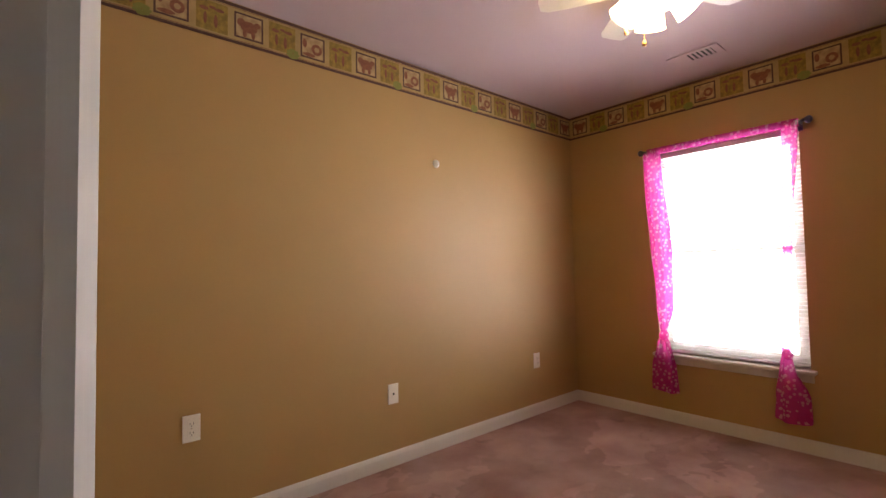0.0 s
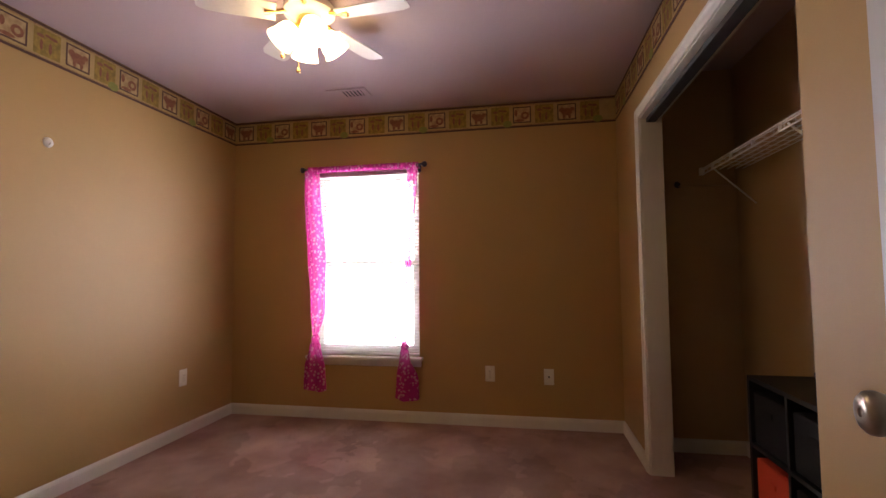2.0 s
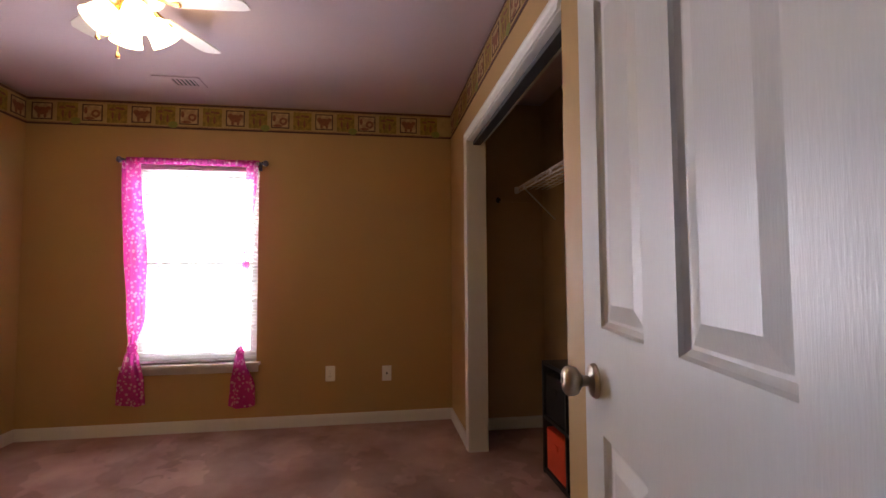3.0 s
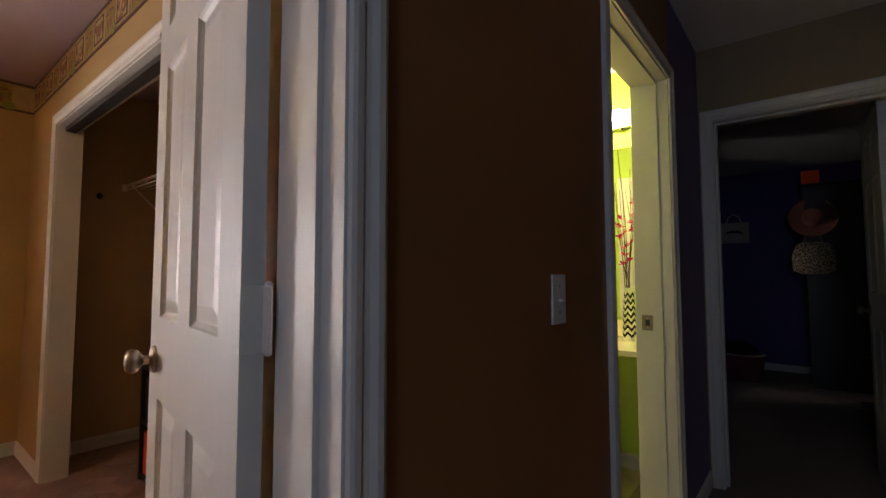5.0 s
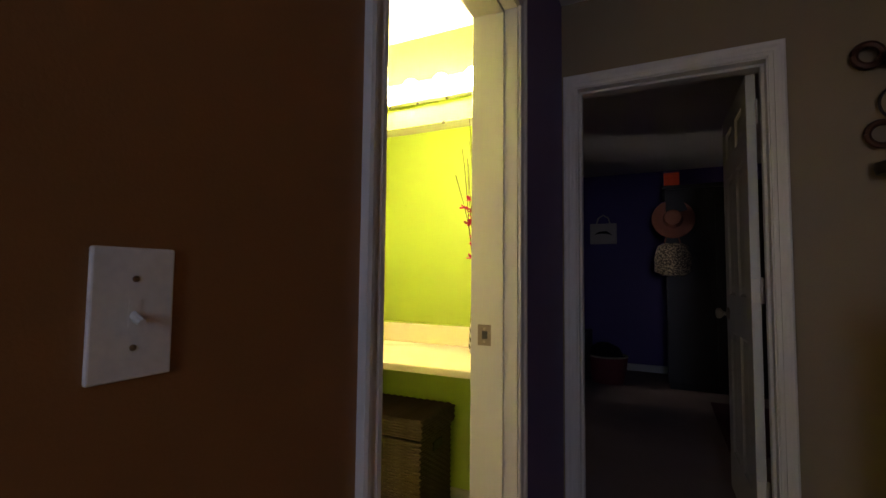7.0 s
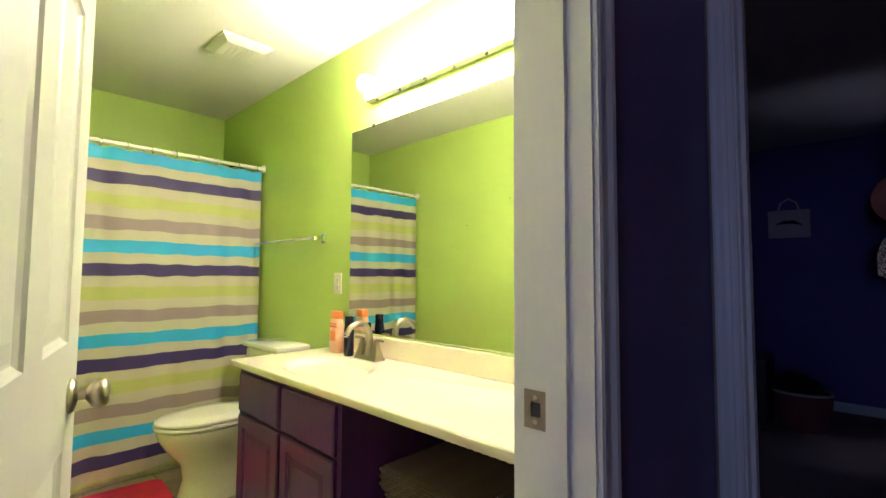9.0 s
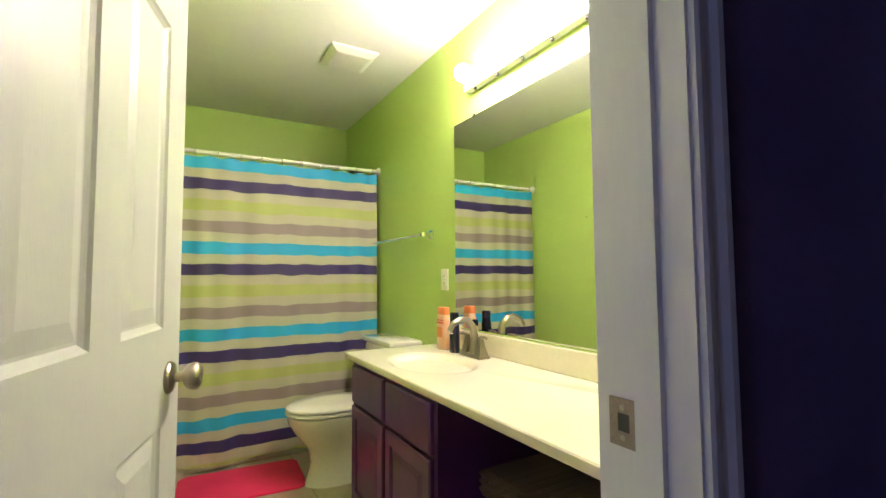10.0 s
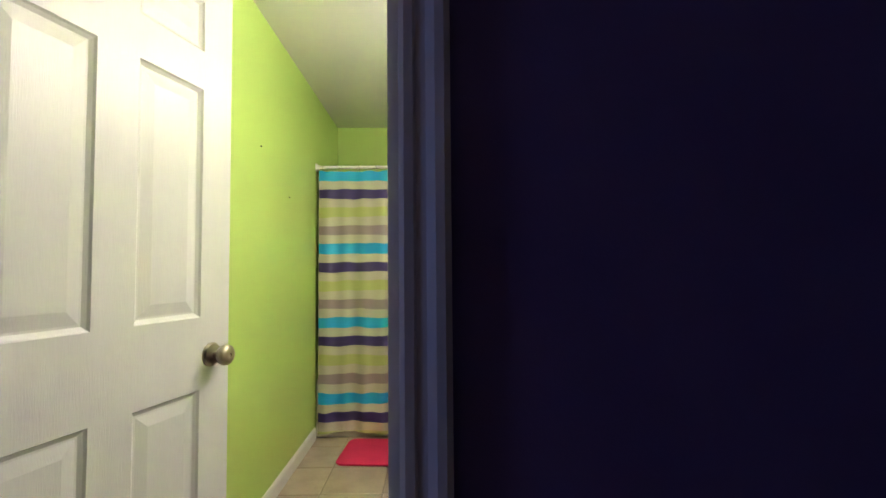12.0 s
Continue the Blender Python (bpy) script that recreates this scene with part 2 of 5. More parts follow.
def striped(name, top, period):
    """Printed bands across the cloth, by height: cyan, navy, green and grey with cream between."""
    m = bpy.data.materials.new(name)
    m.use_nodes = True
    n, l = m.node_tree.nodes, m.node_tree.links
    b = n["Principled BSDF"]
    b.inputs["Roughness"].default_value = 0.6
    b.inputs["Subsurface Weight"].default_value = 0.0
    co, sep = n.new("ShaderNodeTexCoord"), n.new("ShaderNodeSeparateXYZ")
    l.new(co.outputs["Object"], sep.inputs[0])
    sub, div, fr, ramp = n.new("ShaderNodeMath"), n.new("ShaderNodeMath"), n.new("ShaderNodeMath"), n.new("ShaderNodeValToRGB")
    sub.operation, div.operation, fr.operation = "SUBTRACT", "DIVIDE", "FRACT"
    sub.inputs[0].default_value, div.inputs[1].default_value = top, period
    sag, amp, off = n.new("ShaderNodeTexNoise"), n.new("ShaderNodeMath"), n.new("ShaderNodeMath")
    sag.inputs["Scale"].default_value, sag.inputs["Detail"].default_value = 5.5, 1
    l.new(co.outputs["Object"], sag.inputs["Vector"])
    amp.operation, amp.inputs[1].default_value, amp.inputs[2].default_value = "MULTIPLY_ADD", 0.034, -0.017
    l.new(sag.outputs["Fac"], amp.inputs[0])
    off.operation = "ADD"
    l.new(sep.outputs["Z"], off.inputs[0]), l.new(amp.outputs[0], off.inputs[1])
    l.new(off.outputs[0], sub.inputs[1]), l.new(sub.outputs[0], div.inputs[0]), l.new(div.outputs[0], fr.inputs[0])
    l.new(fr.outputs[0], ramp.inputs[0])
    ramp.color_ramp.interpolation = "CONSTANT"
    cream = (0.44, 0.41, 0.29, 1)
    bands = [(0.022, 0.33, 0.66, 1), (0.036, 0.022, 0.120, 1), (0.38, 0.42, 0.10, 1), (0.25, 0.20, 0.20, 1)]
    e = ramp.color_ramp.elements
    e[0].position, e[0].color = 0.0, bands[0]
    e[1].position, e[1].color = 0.135, cream
    for k in (1, 2, 3):
        a = e.new(k / 4)
        a.color = bands[k]
        a = e.new(k / 4 + 0.13)
        a.color = cream
    hsv, noi, mr = n.new("ShaderNodeHueSaturation"), n.new("ShaderNodeTexNoise"), n.new("ShaderNodeMapRange")
    noi.inputs["Scale"].default_value = 240
    l.new(co.outputs["Object"], noi.inputs["Vector"])
    mr.inputs["To Min"].default_value, mr.inputs["To Max"].default_value = 0.88, 1.12
    l.new(noi.outputs["Fac"], mr.inputs["Value"]), l.new(mr.outputs[0], hsv.inputs["Value"])
    l.new(ramp.outputs[0], hsv.inputs["Color"]), l.new(hsv.outputs[0], b.inputs["Base Color"])
    return m


STRIPES = striped("striped_shower_cloth", 1.885, 0.522)


def leopard(name):
    m = material(name, (0.50, 0.36, 0.22), 0.8)
    n, l = m.node_tree.nodes, m.node_tree.links
    vor, less, mix = n.new("ShaderNodeTexVoronoi"), n.new("ShaderNodeMath"), n.new("ShaderNodeMix")
    vor.inputs["Scale"].default_value = 26
    less.operation = "LESS_THAN"
    less.inputs[1].default_value = 0.55
    l.new(vor.outputs["Distance"], less.inputs[0])
    mix.data_type = "RGBA"
    mix.inputs["A"].default_value, mix.inputs["B"].default_value = (0.45, 0.34, 0.22, 1), (0.03, 0.02, 0.015, 1)
    l.new(less.outputs[0], mix.inputs["Factor"])
    l.new(mix.outputs["Result"], n["Principled BSDF"].inputs["Base Color"])
    return m


LEOPARD = leopard("leopard_cloth")

# ---- mesh helpers ----
AT = {}
ORIGIN = Vector((0.0, 0.0, 0.0))     # where the room being built has its corner


def box(bm, x0, x1, y0, y1, z0, z1, bevel=0.0):
    v = [bm.verts.new((x, y, z)) for x in (x0, x1) for y in (y0, y1) for z in (z0, z1)]
    f = [bm.faces.new([v[i] for i in q]) for q in ((0, 1, 3, 2), (4, 6, 7, 5), (0, 4, 5, 1), (2, 3, 7, 6), (0, 2, 6, 4), (1, 5, 7, 3))]
    if bevel:
        edges = list({e for a in f for e in a.edges})
        bmesh.ops.bevel(bm, geom=edges, offset=bevel, segments=2, affect="EDGES", profile=0.5)
    return bm


def boxes(*list_of, bevel=0.0):
    bm = bmesh.new()
    for b in list_of:
        box(bm, *b, bevel=bevel)
    return bm


def lathe(bm, profile, seg=24, m=None):
    """Turns (radius, height) pairs about z and closes both ends."""
    rings = []
    for r, z in profile:
        ring = []
        for i in range(seg):
            p = Vector((r * math.cos(2 * math.pi * i / seg), r * math.sin(2 * math.pi * i / seg), z))
            ring.append(bm.verts.new(m @ p if m else p))
        rings.append(ring)
    for a, b in zip(rings, rings[1:]):
        for i in range(seg):
            bm.faces.new((a[i], a[(i + 1) % seg], b[(i + 1) % seg], b[i]))
    bm.faces.new(list(reversed(rings[0])))
    bm.faces.new(rings[-1])
    return bm


def tube(bm, points, radius, seg=10):
    """A round bar along points; radius is a number or one per point."""
    pts = [Vector(p) for p in points]
    rad = radius if isinstance(radius, (list, tuple)) else [radius] * len(pts)
    rings, up = [], Vector((0, 0, 1))
    for i, p in enumerate(pts):
        d = (pts[min(i + 1, len(pts) - 1)] - pts[max(i - 1, 0)]).normalized()
        if abs(d.dot(up)) > 0.98:
            up = Vector((1, 0, 0)) if abs(d.x) < 0.9 else Vector((0, 1, 0))
        a = d.cross(up).normalized()
        b = a.cross(d).normalized()
        up = b
        rings.append([bm.verts.new(p + rad[i] * (a * math.cos(2 * math.pi * k / seg) + b * math.sin(2 * math.pi * k / seg))) for k in range(seg)])
    for r, q in zip(rings, rings[1:]):
        for k in range(seg):
            bm.faces.new((r[k], r[(k + 1) % seg], q[(k + 1) % seg], q[k]))
    bm.faces.new(list(reversed(rings[0])))
    bm.faces.new(rings[-1])
    return bm


def loft(bm, rings):
    vs = [[bm.verts.new(p) for p in r] for r in rings]
    k = len(vs[0])
    for a, b in zip(vs, vs[1:]):
        for i in range(k):
            bm.faces.new((a[i], a[(i + 1) % k], b[(i + 1) % k], b[i]))
    bm.faces.new(list(reversed(vs[0])))
    bm.faces.new(vs[-1])
    return bm


def finish(name, bm, mat, smooth):
    bmesh.ops.recalc_face_normals(bm, faces=bm.faces[:])
    me = bpy.data.meshes.new(name)
    bm.to_mesh(me)
    bm.free()
    me.materials.append(mat)
    if smooth:
        for p in me.polygons:
            p.use_smooth = True
        me.set_sharp_from_angle(angle=radians(38))
    return me


def solid(name, bm, mat, label="", category="", kind="", group="", smooth=False):
    """A top-level thing or piece of the setting that is one mesh in world places."""
    bmesh.ops.translate(bm, vec=ORIGIN, verts=bm.verts[:])
    return tagged(new(name, finish(name, bm, mat, smooth)), label, category, group, kind)


def thing(name, at, label, category, group="", kind="", rz=0.0):
    ob = new(name)
    ob.matrix_basis = Matrix.Translation(ORIGIN) @ pose(*at, 0, 0, rz)
    ob.empty_display_size = 0.1
    AT[ob] = ob.matrix_basis.copy()
    return tagged(ob, label, category, group, kind)


def part(name, bm, mat, parent, label="", smooth=False, local=False, kind=""):
    """One mesh under a thing, given in world places, or in the thing's own with local."""
    base = AT.get(parent, Matrix())
    if not local:
        bmesh.ops.transform(bm, matrix=base.inverted() @ Matrix.Translation(ORIGIN), verts=bm.verts[:])
    ob = new(name, finish(name, bm, mat, smooth))
    ob.parent = parent
    AT[ob] = base
    return tagged(ob, label, kind=kind)


def piece(name, mesh, parent, m):
    """A repeat that shares its mesh with others."""
    ob = new(name, mesh)
    ob.parent = parent
    ob.matrix_basis = AT.get(parent, Matrix()).inverted() @ Matrix.Translation(ORIGIN) @ m
    return ob


def wall_mesh(along, s0, s1, t0, t1, z1, openings=()):
    """A wall along 'x' or 'y' from s0 to s1, t0 to t1 thick, with openings (start, end, bottom, top)."""
    bm, cuts = bmesh.new(), sorted(openings)
    def put(a, b, lo, hi):
        if b - a > 1e-4 and hi - lo > 1e-4:
            box(bm, a, b, t0, t1, lo, hi) if along == "x" else box(bm, t0, t1, a, b, lo, hi)
    at = s0
    for a, b, lo, hi in cuts:
        put(at, a, 0, z1)
        put(a, b, 0, lo)
        put(a, b, hi, z1)
        at = b
    put(at, s1, 0, z1)
    return bm


# ---- plan ----
H = 2.44
EX = 0.083                                  # bedroom east face
IN, MID, HALL = -3.357, -3.4335, -3.51      # faces of the wall between rooms and hall
NORTH, BN, BS = 3.085, -0.77, -2.26          # bedroom north face, bathroom north and south faces
FB = 0.004                                  # top of the bedroom carpet
BD = (0.240, 1.050, 0, 2.06)                # bedroom doorway
TD = (-1.575, -0.755, 0, 2.05)              # bathroom doorway
PD = (-4.335, -3.565, 0, 2.035)                # violet room doorway, along x
CO = (-2.147, -0.592, 0, 2.045)                # closet opening, along x
WIN = (1.485, 2.375, 0.50, 1.97)              # window opening, along y

solid("wall_east", wall_mesh("y", 0.0, NORTH, EX, EX + 0.15, H, [WIN]), TAN, "tan painted wall with a window opening", "wall", "structure")
solid("wall_north", wall_mesh("x", IN, EX + 0.15, NORTH, NORTH + 0.12, H), TAN, "plain tan painted bedroom wall", "wall", "structure")
solid("wall_west", wall_mesh("y", 0.0, NORTH, MID, IN, H, [BD]), TAN, "tan painted wall with a doorway", "wall", "structure")
solid("wall_closet_front", wall_mesh("x", IN, EX + 0.15, -0.12, 0.0, H, [CO]), TAN, "tan wall with a wide closet opening", "wall", "structure")
solid("wall_closet_back", wall_mesh("x", -2.537, -0.217, -0.70, -0.66, H), CLOSET, "tan closet back wall", "wall", "structure")
solid("wall_closet_east", wall_mesh("y", -0.70, -0.12, -0.217, -0.097, H), CLOSET, "tan closet side wall", "wall", "structure")
solid("wall_closet_west", wall_mesh("y", -0.70, -0.12, -2.657, -2.537, H), CLOSET, "tan closet side wall", "wall", "structure")
solid("wall_bath_north", wall_mesh("x", IN, 0.0, BN, -0.70, H), LIME, "lime green bathroom wall", "wall", "structure")
solid("wall_bath_east", wall_mesh("y", -2.38, -0.70, 0.0, 0.12, H), LIME, "lime green wall behind the tub", "wall", "structure")
solid("wall_bath_south", wall_mesh("x", MID, 0.0, -2.38, BS, H), LIME, "lime green wall behind the vanity", "wall", "structure")
solid("wall_bath_west", wall_mesh("y", BS, BN, MID, IN, H, [TD]), LIME, "lime green wall with the bathroom doorway", "wall", "structure")
solid("wall_hall_east", wall_mesh("y", TD[0], 2.6, HALL, MID, H, [BD, TD]), BROWN, "brown painted hall wall with two doorways", "wall", "structure")
# same wall, split off so this strip can hold the blue cast
solid("wall_hall_east_end", wall_mesh("y", -2.29, TD[0], HALL, MID, H), MAUVE, "mauve-grey hall wall beside the bathroom doorway, blue cast in its colour", "wall", "structure")
solid("wall_hall_south", wall_mesh("x", -6.2, MID, -2.36, -2.29, H, [PD]), TAUPE, "taupe hall end wall with a doorway", "wall", "structure")
solid("wall_hall_west", wall_mesh("y", -2.29, 2.6, -6.3, -6.2, H), BROWN, "brown hall wall", "wall", "structure")
solid("wall_hall_north", wall_mesh("x", -6.3, MID, 2.6, 2.7, H, [(-4.8, -4.2, 0.88, 2.02)]), BROWN, "brown hall wall with an added, unseen window opening", "wall", "structure")
solid("wall_violet_north", wall_mesh("x", -5.6, MID, -2.43, -2.36, H, [PD]), VIOLET, "deep violet wall with a doorway", "wall", "structure")
solid("wall_violet_north_return", wall_mesh("x", MID, -2.0, -2.43, -2.38, H), VIOLET, "deep violet wall", "wall", "structure")
solid("wall_violet_south", wall_mesh("x", -5.7, -1.9, -6.35, -6.25, H), VIOLET, "deep violet far wall", "wall", "structure")
# the opening is added out of view, sized to let in a little sky
solid("wall_violet_east", wall_mesh("y", -6.25, -2.43, -2.0, -1.9, H, [(-4.35, -4.05, 0.95, 1.85)]), VIOLET, "deep violet wall with an added, unseen window opening", "wall", "structure")
solid("wall_violet_west", wall_mesh("y", -6.25, -2.36, -5.7, -5.6, H), VIOLET, "deep violet wall", "wall", "structure")

solid("ceiling_bedroom", boxes((IN, EX + 0.15, -0.70, NORTH, H, H + 0.1)), CEIL_MAUVE_CAST, "flat white ceiling, faintly textured, mauve light cast in its colour", "ceiling", "structure")
solid("ceiling_bathroom", boxes((IN, 0.12, -2.36, -0.70, H, H + 0.1)), CEIL, "flat white bathroom ceiling", "ceiling", "structure")
solid("ceiling_hall", boxes((-6.3, IN, -2.36, 2.7, H, H + 0.1)), CEIL, "flat white hall ceiling", "ceiling", "structure")
solid("ceiling_violet", boxes((-5.7, -1.9, -6.35, -2.36, H, H + 0.1)), CEIL, "flat white ceiling", "ceiling", "structure")
solid("floor_bedroom", boxes((MID, EX + 0.15, -0.70, NORTH + 0.1, -0.1, FB)), CARPET, "mauve carpet with brushed vacuum marks", "carpet", "structure")
solid("floor_hall", boxes((-6.3, MID, -2.36, 2.7, -0.1, 0.0)), HALLCARPET, "mauve-brown hall carpet", "carpet", "structure")
solid("floor_violet", boxes((-5.7, -1.9, -6.35, -2.36, -0.1, 0.0)), HALLCARPET, "mauve-brown carpet in a dark room", "carpet", "structure")

# ---- trim ----
CASING = [(0.0, 0.0), (0.0, 0.009), (0.006, 0.012), (0.016, 0.012), (0.019, 0.009), (0.030, 0.011), (0.040, 0.017), (0.050, 0.018), (0.057, 0.015), (0.057, 0.0)]


def casing(name, along, s0, s1, top, face, out, legs=(1, 1)):
    """A mitred moulding round three sides of a doorway on the wall face."""
    bm = bmesh.new()
    rings = []
    for a, z in ((0, 0), (0, 1), (1, 1), (1, 0)):
        if not z and not legs[a]:
            continue
        ring = []
        for u, d in CASING:
            s = (s0 - u) if a == 0 else (s1 + u)
            h = (top + u) if z else 0.0
            w = face + out * d
            ring.append(bm.verts.new((s, w, h) if along == "x" else (w, s, h)))
        rings.append(ring)
    k = len(CASING)
    for a, b in zip(rings, rings[1:]):
        for i in range(k):
            bm.faces.new((a[i], a[(i + 1) % k], b[(i + 1) % k], b[i]))
    bm.faces.new(rings[0]), bm.faces.new(rings[-1])
    return solid(name, bm, TRIM, "white moulded door casing", "trim", "structure")


def jamb(name, along, s0, s1, top, t0, t1, stop=None, thick=0.018):
    """Lining boards of a doorway, with a stop strip at t = stop."""
    bm = bmesh.new()
    runs = [(s0, s0 + thick, 0, top), (s1 - thick, s1, 0, top), (s0 + thick, s1 - thick, top - thick, top)]
    for a, b, lo, hi in runs:
        box(bm, a, b, t0, t1, lo, hi) if along == "x" else box(bm, t0, t1, a, b, lo, hi)
    if stop:
        q0, q1 = stop
        e = thick
        for a, b, lo, hi in ((s0 + e, s0 + e + 0.011, 0, top - e), (s1 - e - 0.011, s1 - e, 0, top - e), (s0 + e + 0.011, s1 - e - 0.011, top - e - 0.011, top - e)):
            box(bm, a, b, q0, q1, lo, hi) if along == "x" else box(bm, q0, q1, a, b, lo, hi)
    return solid(name, bm, TRIM, "white painted door jamb with a stop strip", "door jamb", "structure")


for nm, o in (("bedroom", BD), ("bathroom", TD)):
    casing("trim_" + nm + "_hall", "y", o[0] + 0.012, o[1] - 0.012, o[3] - 0.012, HALL, -1)
    casing("trim_" + nm + "_inside", "y", o[0] + 0.012, o[1] - 0.012, o[3] - 0.012, IN, 1, (1, 1 if nm == "bedroom" else 0))
    jamb("jamb_" + nm, "y", o[0], o[1], o[3], HALL, IN, (HALL + 0.045, HALL + 0.085))
casing("trim_violet_hall", "x", PD[0] + 0.012, PD[1] - 0.012, PD[3] - 0.012, -2.29, 1)
casing("trim_violet_inside", "x", PD[0] + 0.012, PD[1] - 0.012, PD[3] - 0.012, -2.43, -1)
jamb("jamb_violet", "x", PD[0], PD[1], PD[3], -2.43, -2.29, (-2.375, -2.335))
casing("trim_closet", "x", CO[0] + 0.012, CO[1] - 0.012, CO[3] - 0.012, 0.0, 1, (0, 1))
solid("jamb_closet", boxes((CO[1] - 0.018, CO[1], -0.12, 0.0, 0, CO[3]), (CO[0], CO[1] - 0.018, -0.12, 0.0, CO[3] - 0.018, CO[3])), TRIM, "white painted closet jamb and head", "door jamb", "structure")
track = thing("closet_door_track", (-1.45, -0.06, 2.0), "dark metal sliding-door track under the closet head", "door track", kind="structure")
part("channel", boxes((CO[0] + 0.02, CO[1] - 0.02, -0.085, -0.035, 2.001, 2.026)), DARKSLOT, track)

BASE = [(0.0, 0.0), (0.013, 0.0), (0.013, 0.062), (0.010, 0.072), (0.006, 0.080), (0.0, 0.084)]


def baseboard(along, s0, s1, face, out, base=0.0):
    bm = bmesh.new()
    rings = []
    for s in (s0, s1):
        rings.append([(s, face + out * d, z + base) if along == "x" else (face + out * d, s, z + base) for d, z in BASE])
    loft(bm, rings)
    return solid("baseboard", bm, TRIM, "white moulded baseboard along the wall", "baseboard", "structure")


baseboard("y", 0.0, NORTH, EX, -1, FB)
baseboard("x", IN, EX, NORTH, -1, FB)
baseboard("y", BD[1] + 0.046, NORTH, IN, 1, FB)
baseboard("x", CO[1] + 0.046, EX, 0.0, 1, FB)
baseboard("x", IN, CO[0], 0.0, 1, FB)
baseboard("x", -2.537, -0.217, -0.66, 1, FB)
baseboard("y", -0.66, -0.12, -0.217, -1, FB)
baseboard("y", TD[1] + 0.046, BD[0] - 0.046, HALL, -1)
baseboard("y", -2.29, TD[0] - 0.046, HALL, -1)
baseboard("y", BD[1] + 0.046, 2.6, HALL, -1)
baseboard("x", -6.2, PD[0] - 0.046, -2.29, 1)
baseboard("x", -5.6, -2.0, -6.25, 1)
baseboard("x", IN, -0.76, BN, -1)
baseboard("x", -1.66, -0.76, BS, 1)
baseboard("x", IN, -2.56, BS, 1)

# ---- doors ----
ROWS_Z = ((0.22, 0.857), (1.05, 1.67), (1.775, 1.915))


def panel_mesh(w, h):
    """A raised panel, both faces: groove, slope and field."""
    bm = bmesh.new()
    for side in (1, -1):
        rings = []
        for inset, d in ((0.0, 0.0172), (0.004, 0.0125), (0.012, 0.0075), (0.017, 0.0075), (0.045, 0.0135), (0.048, 0.0135)):
            rings.append([bm.verts.new((x, side * d, z)) for x, z in ((inset, inset), (w - inset, inset), (w - inset, h - inset), (inset, h - inset))])
        for a, b in zip(rings, rings[1:]):
            for i in range(4):
                bm.faces.new((a[i], a[(i + 1) % 4], b[(i + 1) % 4], b[i]))
        bm.faces.new(rings[-1])
    return bm


def knob_parts(owner, x, z):
    for side in (1, -1):
        m = Matrix.Translation((x, side * 0.0175, z)) @ Matrix.Rotation(radians(-90 * side), 4, "X")
        rose = part("rose", lathe(bmesh.new(), [(0.033, 0.0), (0.033, 0.004), (0.029, 0.009), (0.014, 0.012), (0.011, 0.014)], 28, m), NICKEL, owner, "", True, True)
        part("knob", lathe(bmesh.new(), [(0.010, 0.012), (0.011, 0.026), (0.016, 0.030), (0.025, 0.036), (0.0285, 0.046), (0.027, 0.055), (0.021, 0.061), (0.012, 0.063), (0.006, 0.0625), (0.005, 0.060)], 28, m), NICKEL, owner, "satin nickel round door knob", True, True)


def six_panel_door(name, hinge, width, angle, label, hand, drop=0.0):
    """A leaf hinged at its edge; local x runs from the hinge to the knob."""
    door = thing(name, hinge, label, "door", kind="structure", rz=angle)
    top, t, stile, mid = 2.02, 0.0175, 0.108, 0.10
    rows_z = [(a - drop, b - drop) for a, b in ROWS_Z]
    pw = (width - 2 * stile - mid) / 2
    bm = boxes((0, stile, -t, t, 0.008, top), (width - stile, width, -t, t, 0.008, top))
    zs = [0.008] + [z for r in rows_z for z in r] + [top]
    for a, b in zip(zs[0::2], zs[1::2]):
        box(bm, stile, width - stile, -t, t, a, b)
    for a, b in rows_z:
        box(bm, stile + pw, stile + pw + mid, -t, t, a, b)
    leaf = part("leaf", bm, DOORP, door, "", False, True)
    for a, b in rows_z:
        for x in (stile, stile + pw + mid):
            p = part("panel", panel_mesh(pw, b - a), DOORP, leaf, "", False, True)
            p.location = (x, 0, a)
    knob_parts(door, width - 0.068, 0.945 - drop)
    part("latch_plate", boxes((width - 0.001, width + 0.0015, -0.0125, 0.0125, 0.915 - drop, 0.972 - drop)), NICKEL, door, "", False, True)
    for z in (0.20, 1.035, 1.80):
        prof = [(0.003, -0.005), (0.0055, -0.003), (0.0065, 0.0)]
        for k in range(1, 5):
            prof += [(0.0065, 0.02 * k - 0.001), (0.0048, 0.02 * k - 0.0006), (0.0048, 0.02 * k + 0.0006), (0.0065, 0.02 * k + 0.001)]
        prof += [(0.0065, 0.100), (0.0055, 0.103), (0.003, 0.106)]
        h = part("hinge", lathe(bmesh.new(), prof, 14, Matrix.Translation((-0.006, hand * (t + 0.004), z))), TRIM, door, "painted hinge barrel with five knuckles", True, True)
        leaf_y = sorted((-hand * 0.9 * t, hand * (t + 0.002)))
        part("hinge_leaf", boxes((-0.0024, -0.0002, *leaf_y, z, z + 0.100), (-0.036, 0.0, *sorted((hand * (t - 0.003), hand * (t - 0.0008))), z + 0.001, z + 0.099), bevel=0.0008), TRIM, h, "painted hinge plates", False, True)
    return door


six_panel_door("door_1", (-3.330, 0.280, 0.004), 0.700, -10.0, "white six-panel bedroom door standing wide open", -1, 0.0)
six_panel_door("door_2", (-3.345, -0.800, 0), 0.71, -15.5, "white six-panel bathroom door standing open", 1)
six_panel_door("door_3", (-4.285, -2.445, 0), 0.68, -88.5, "white six-panel door open into a dark room", -1)

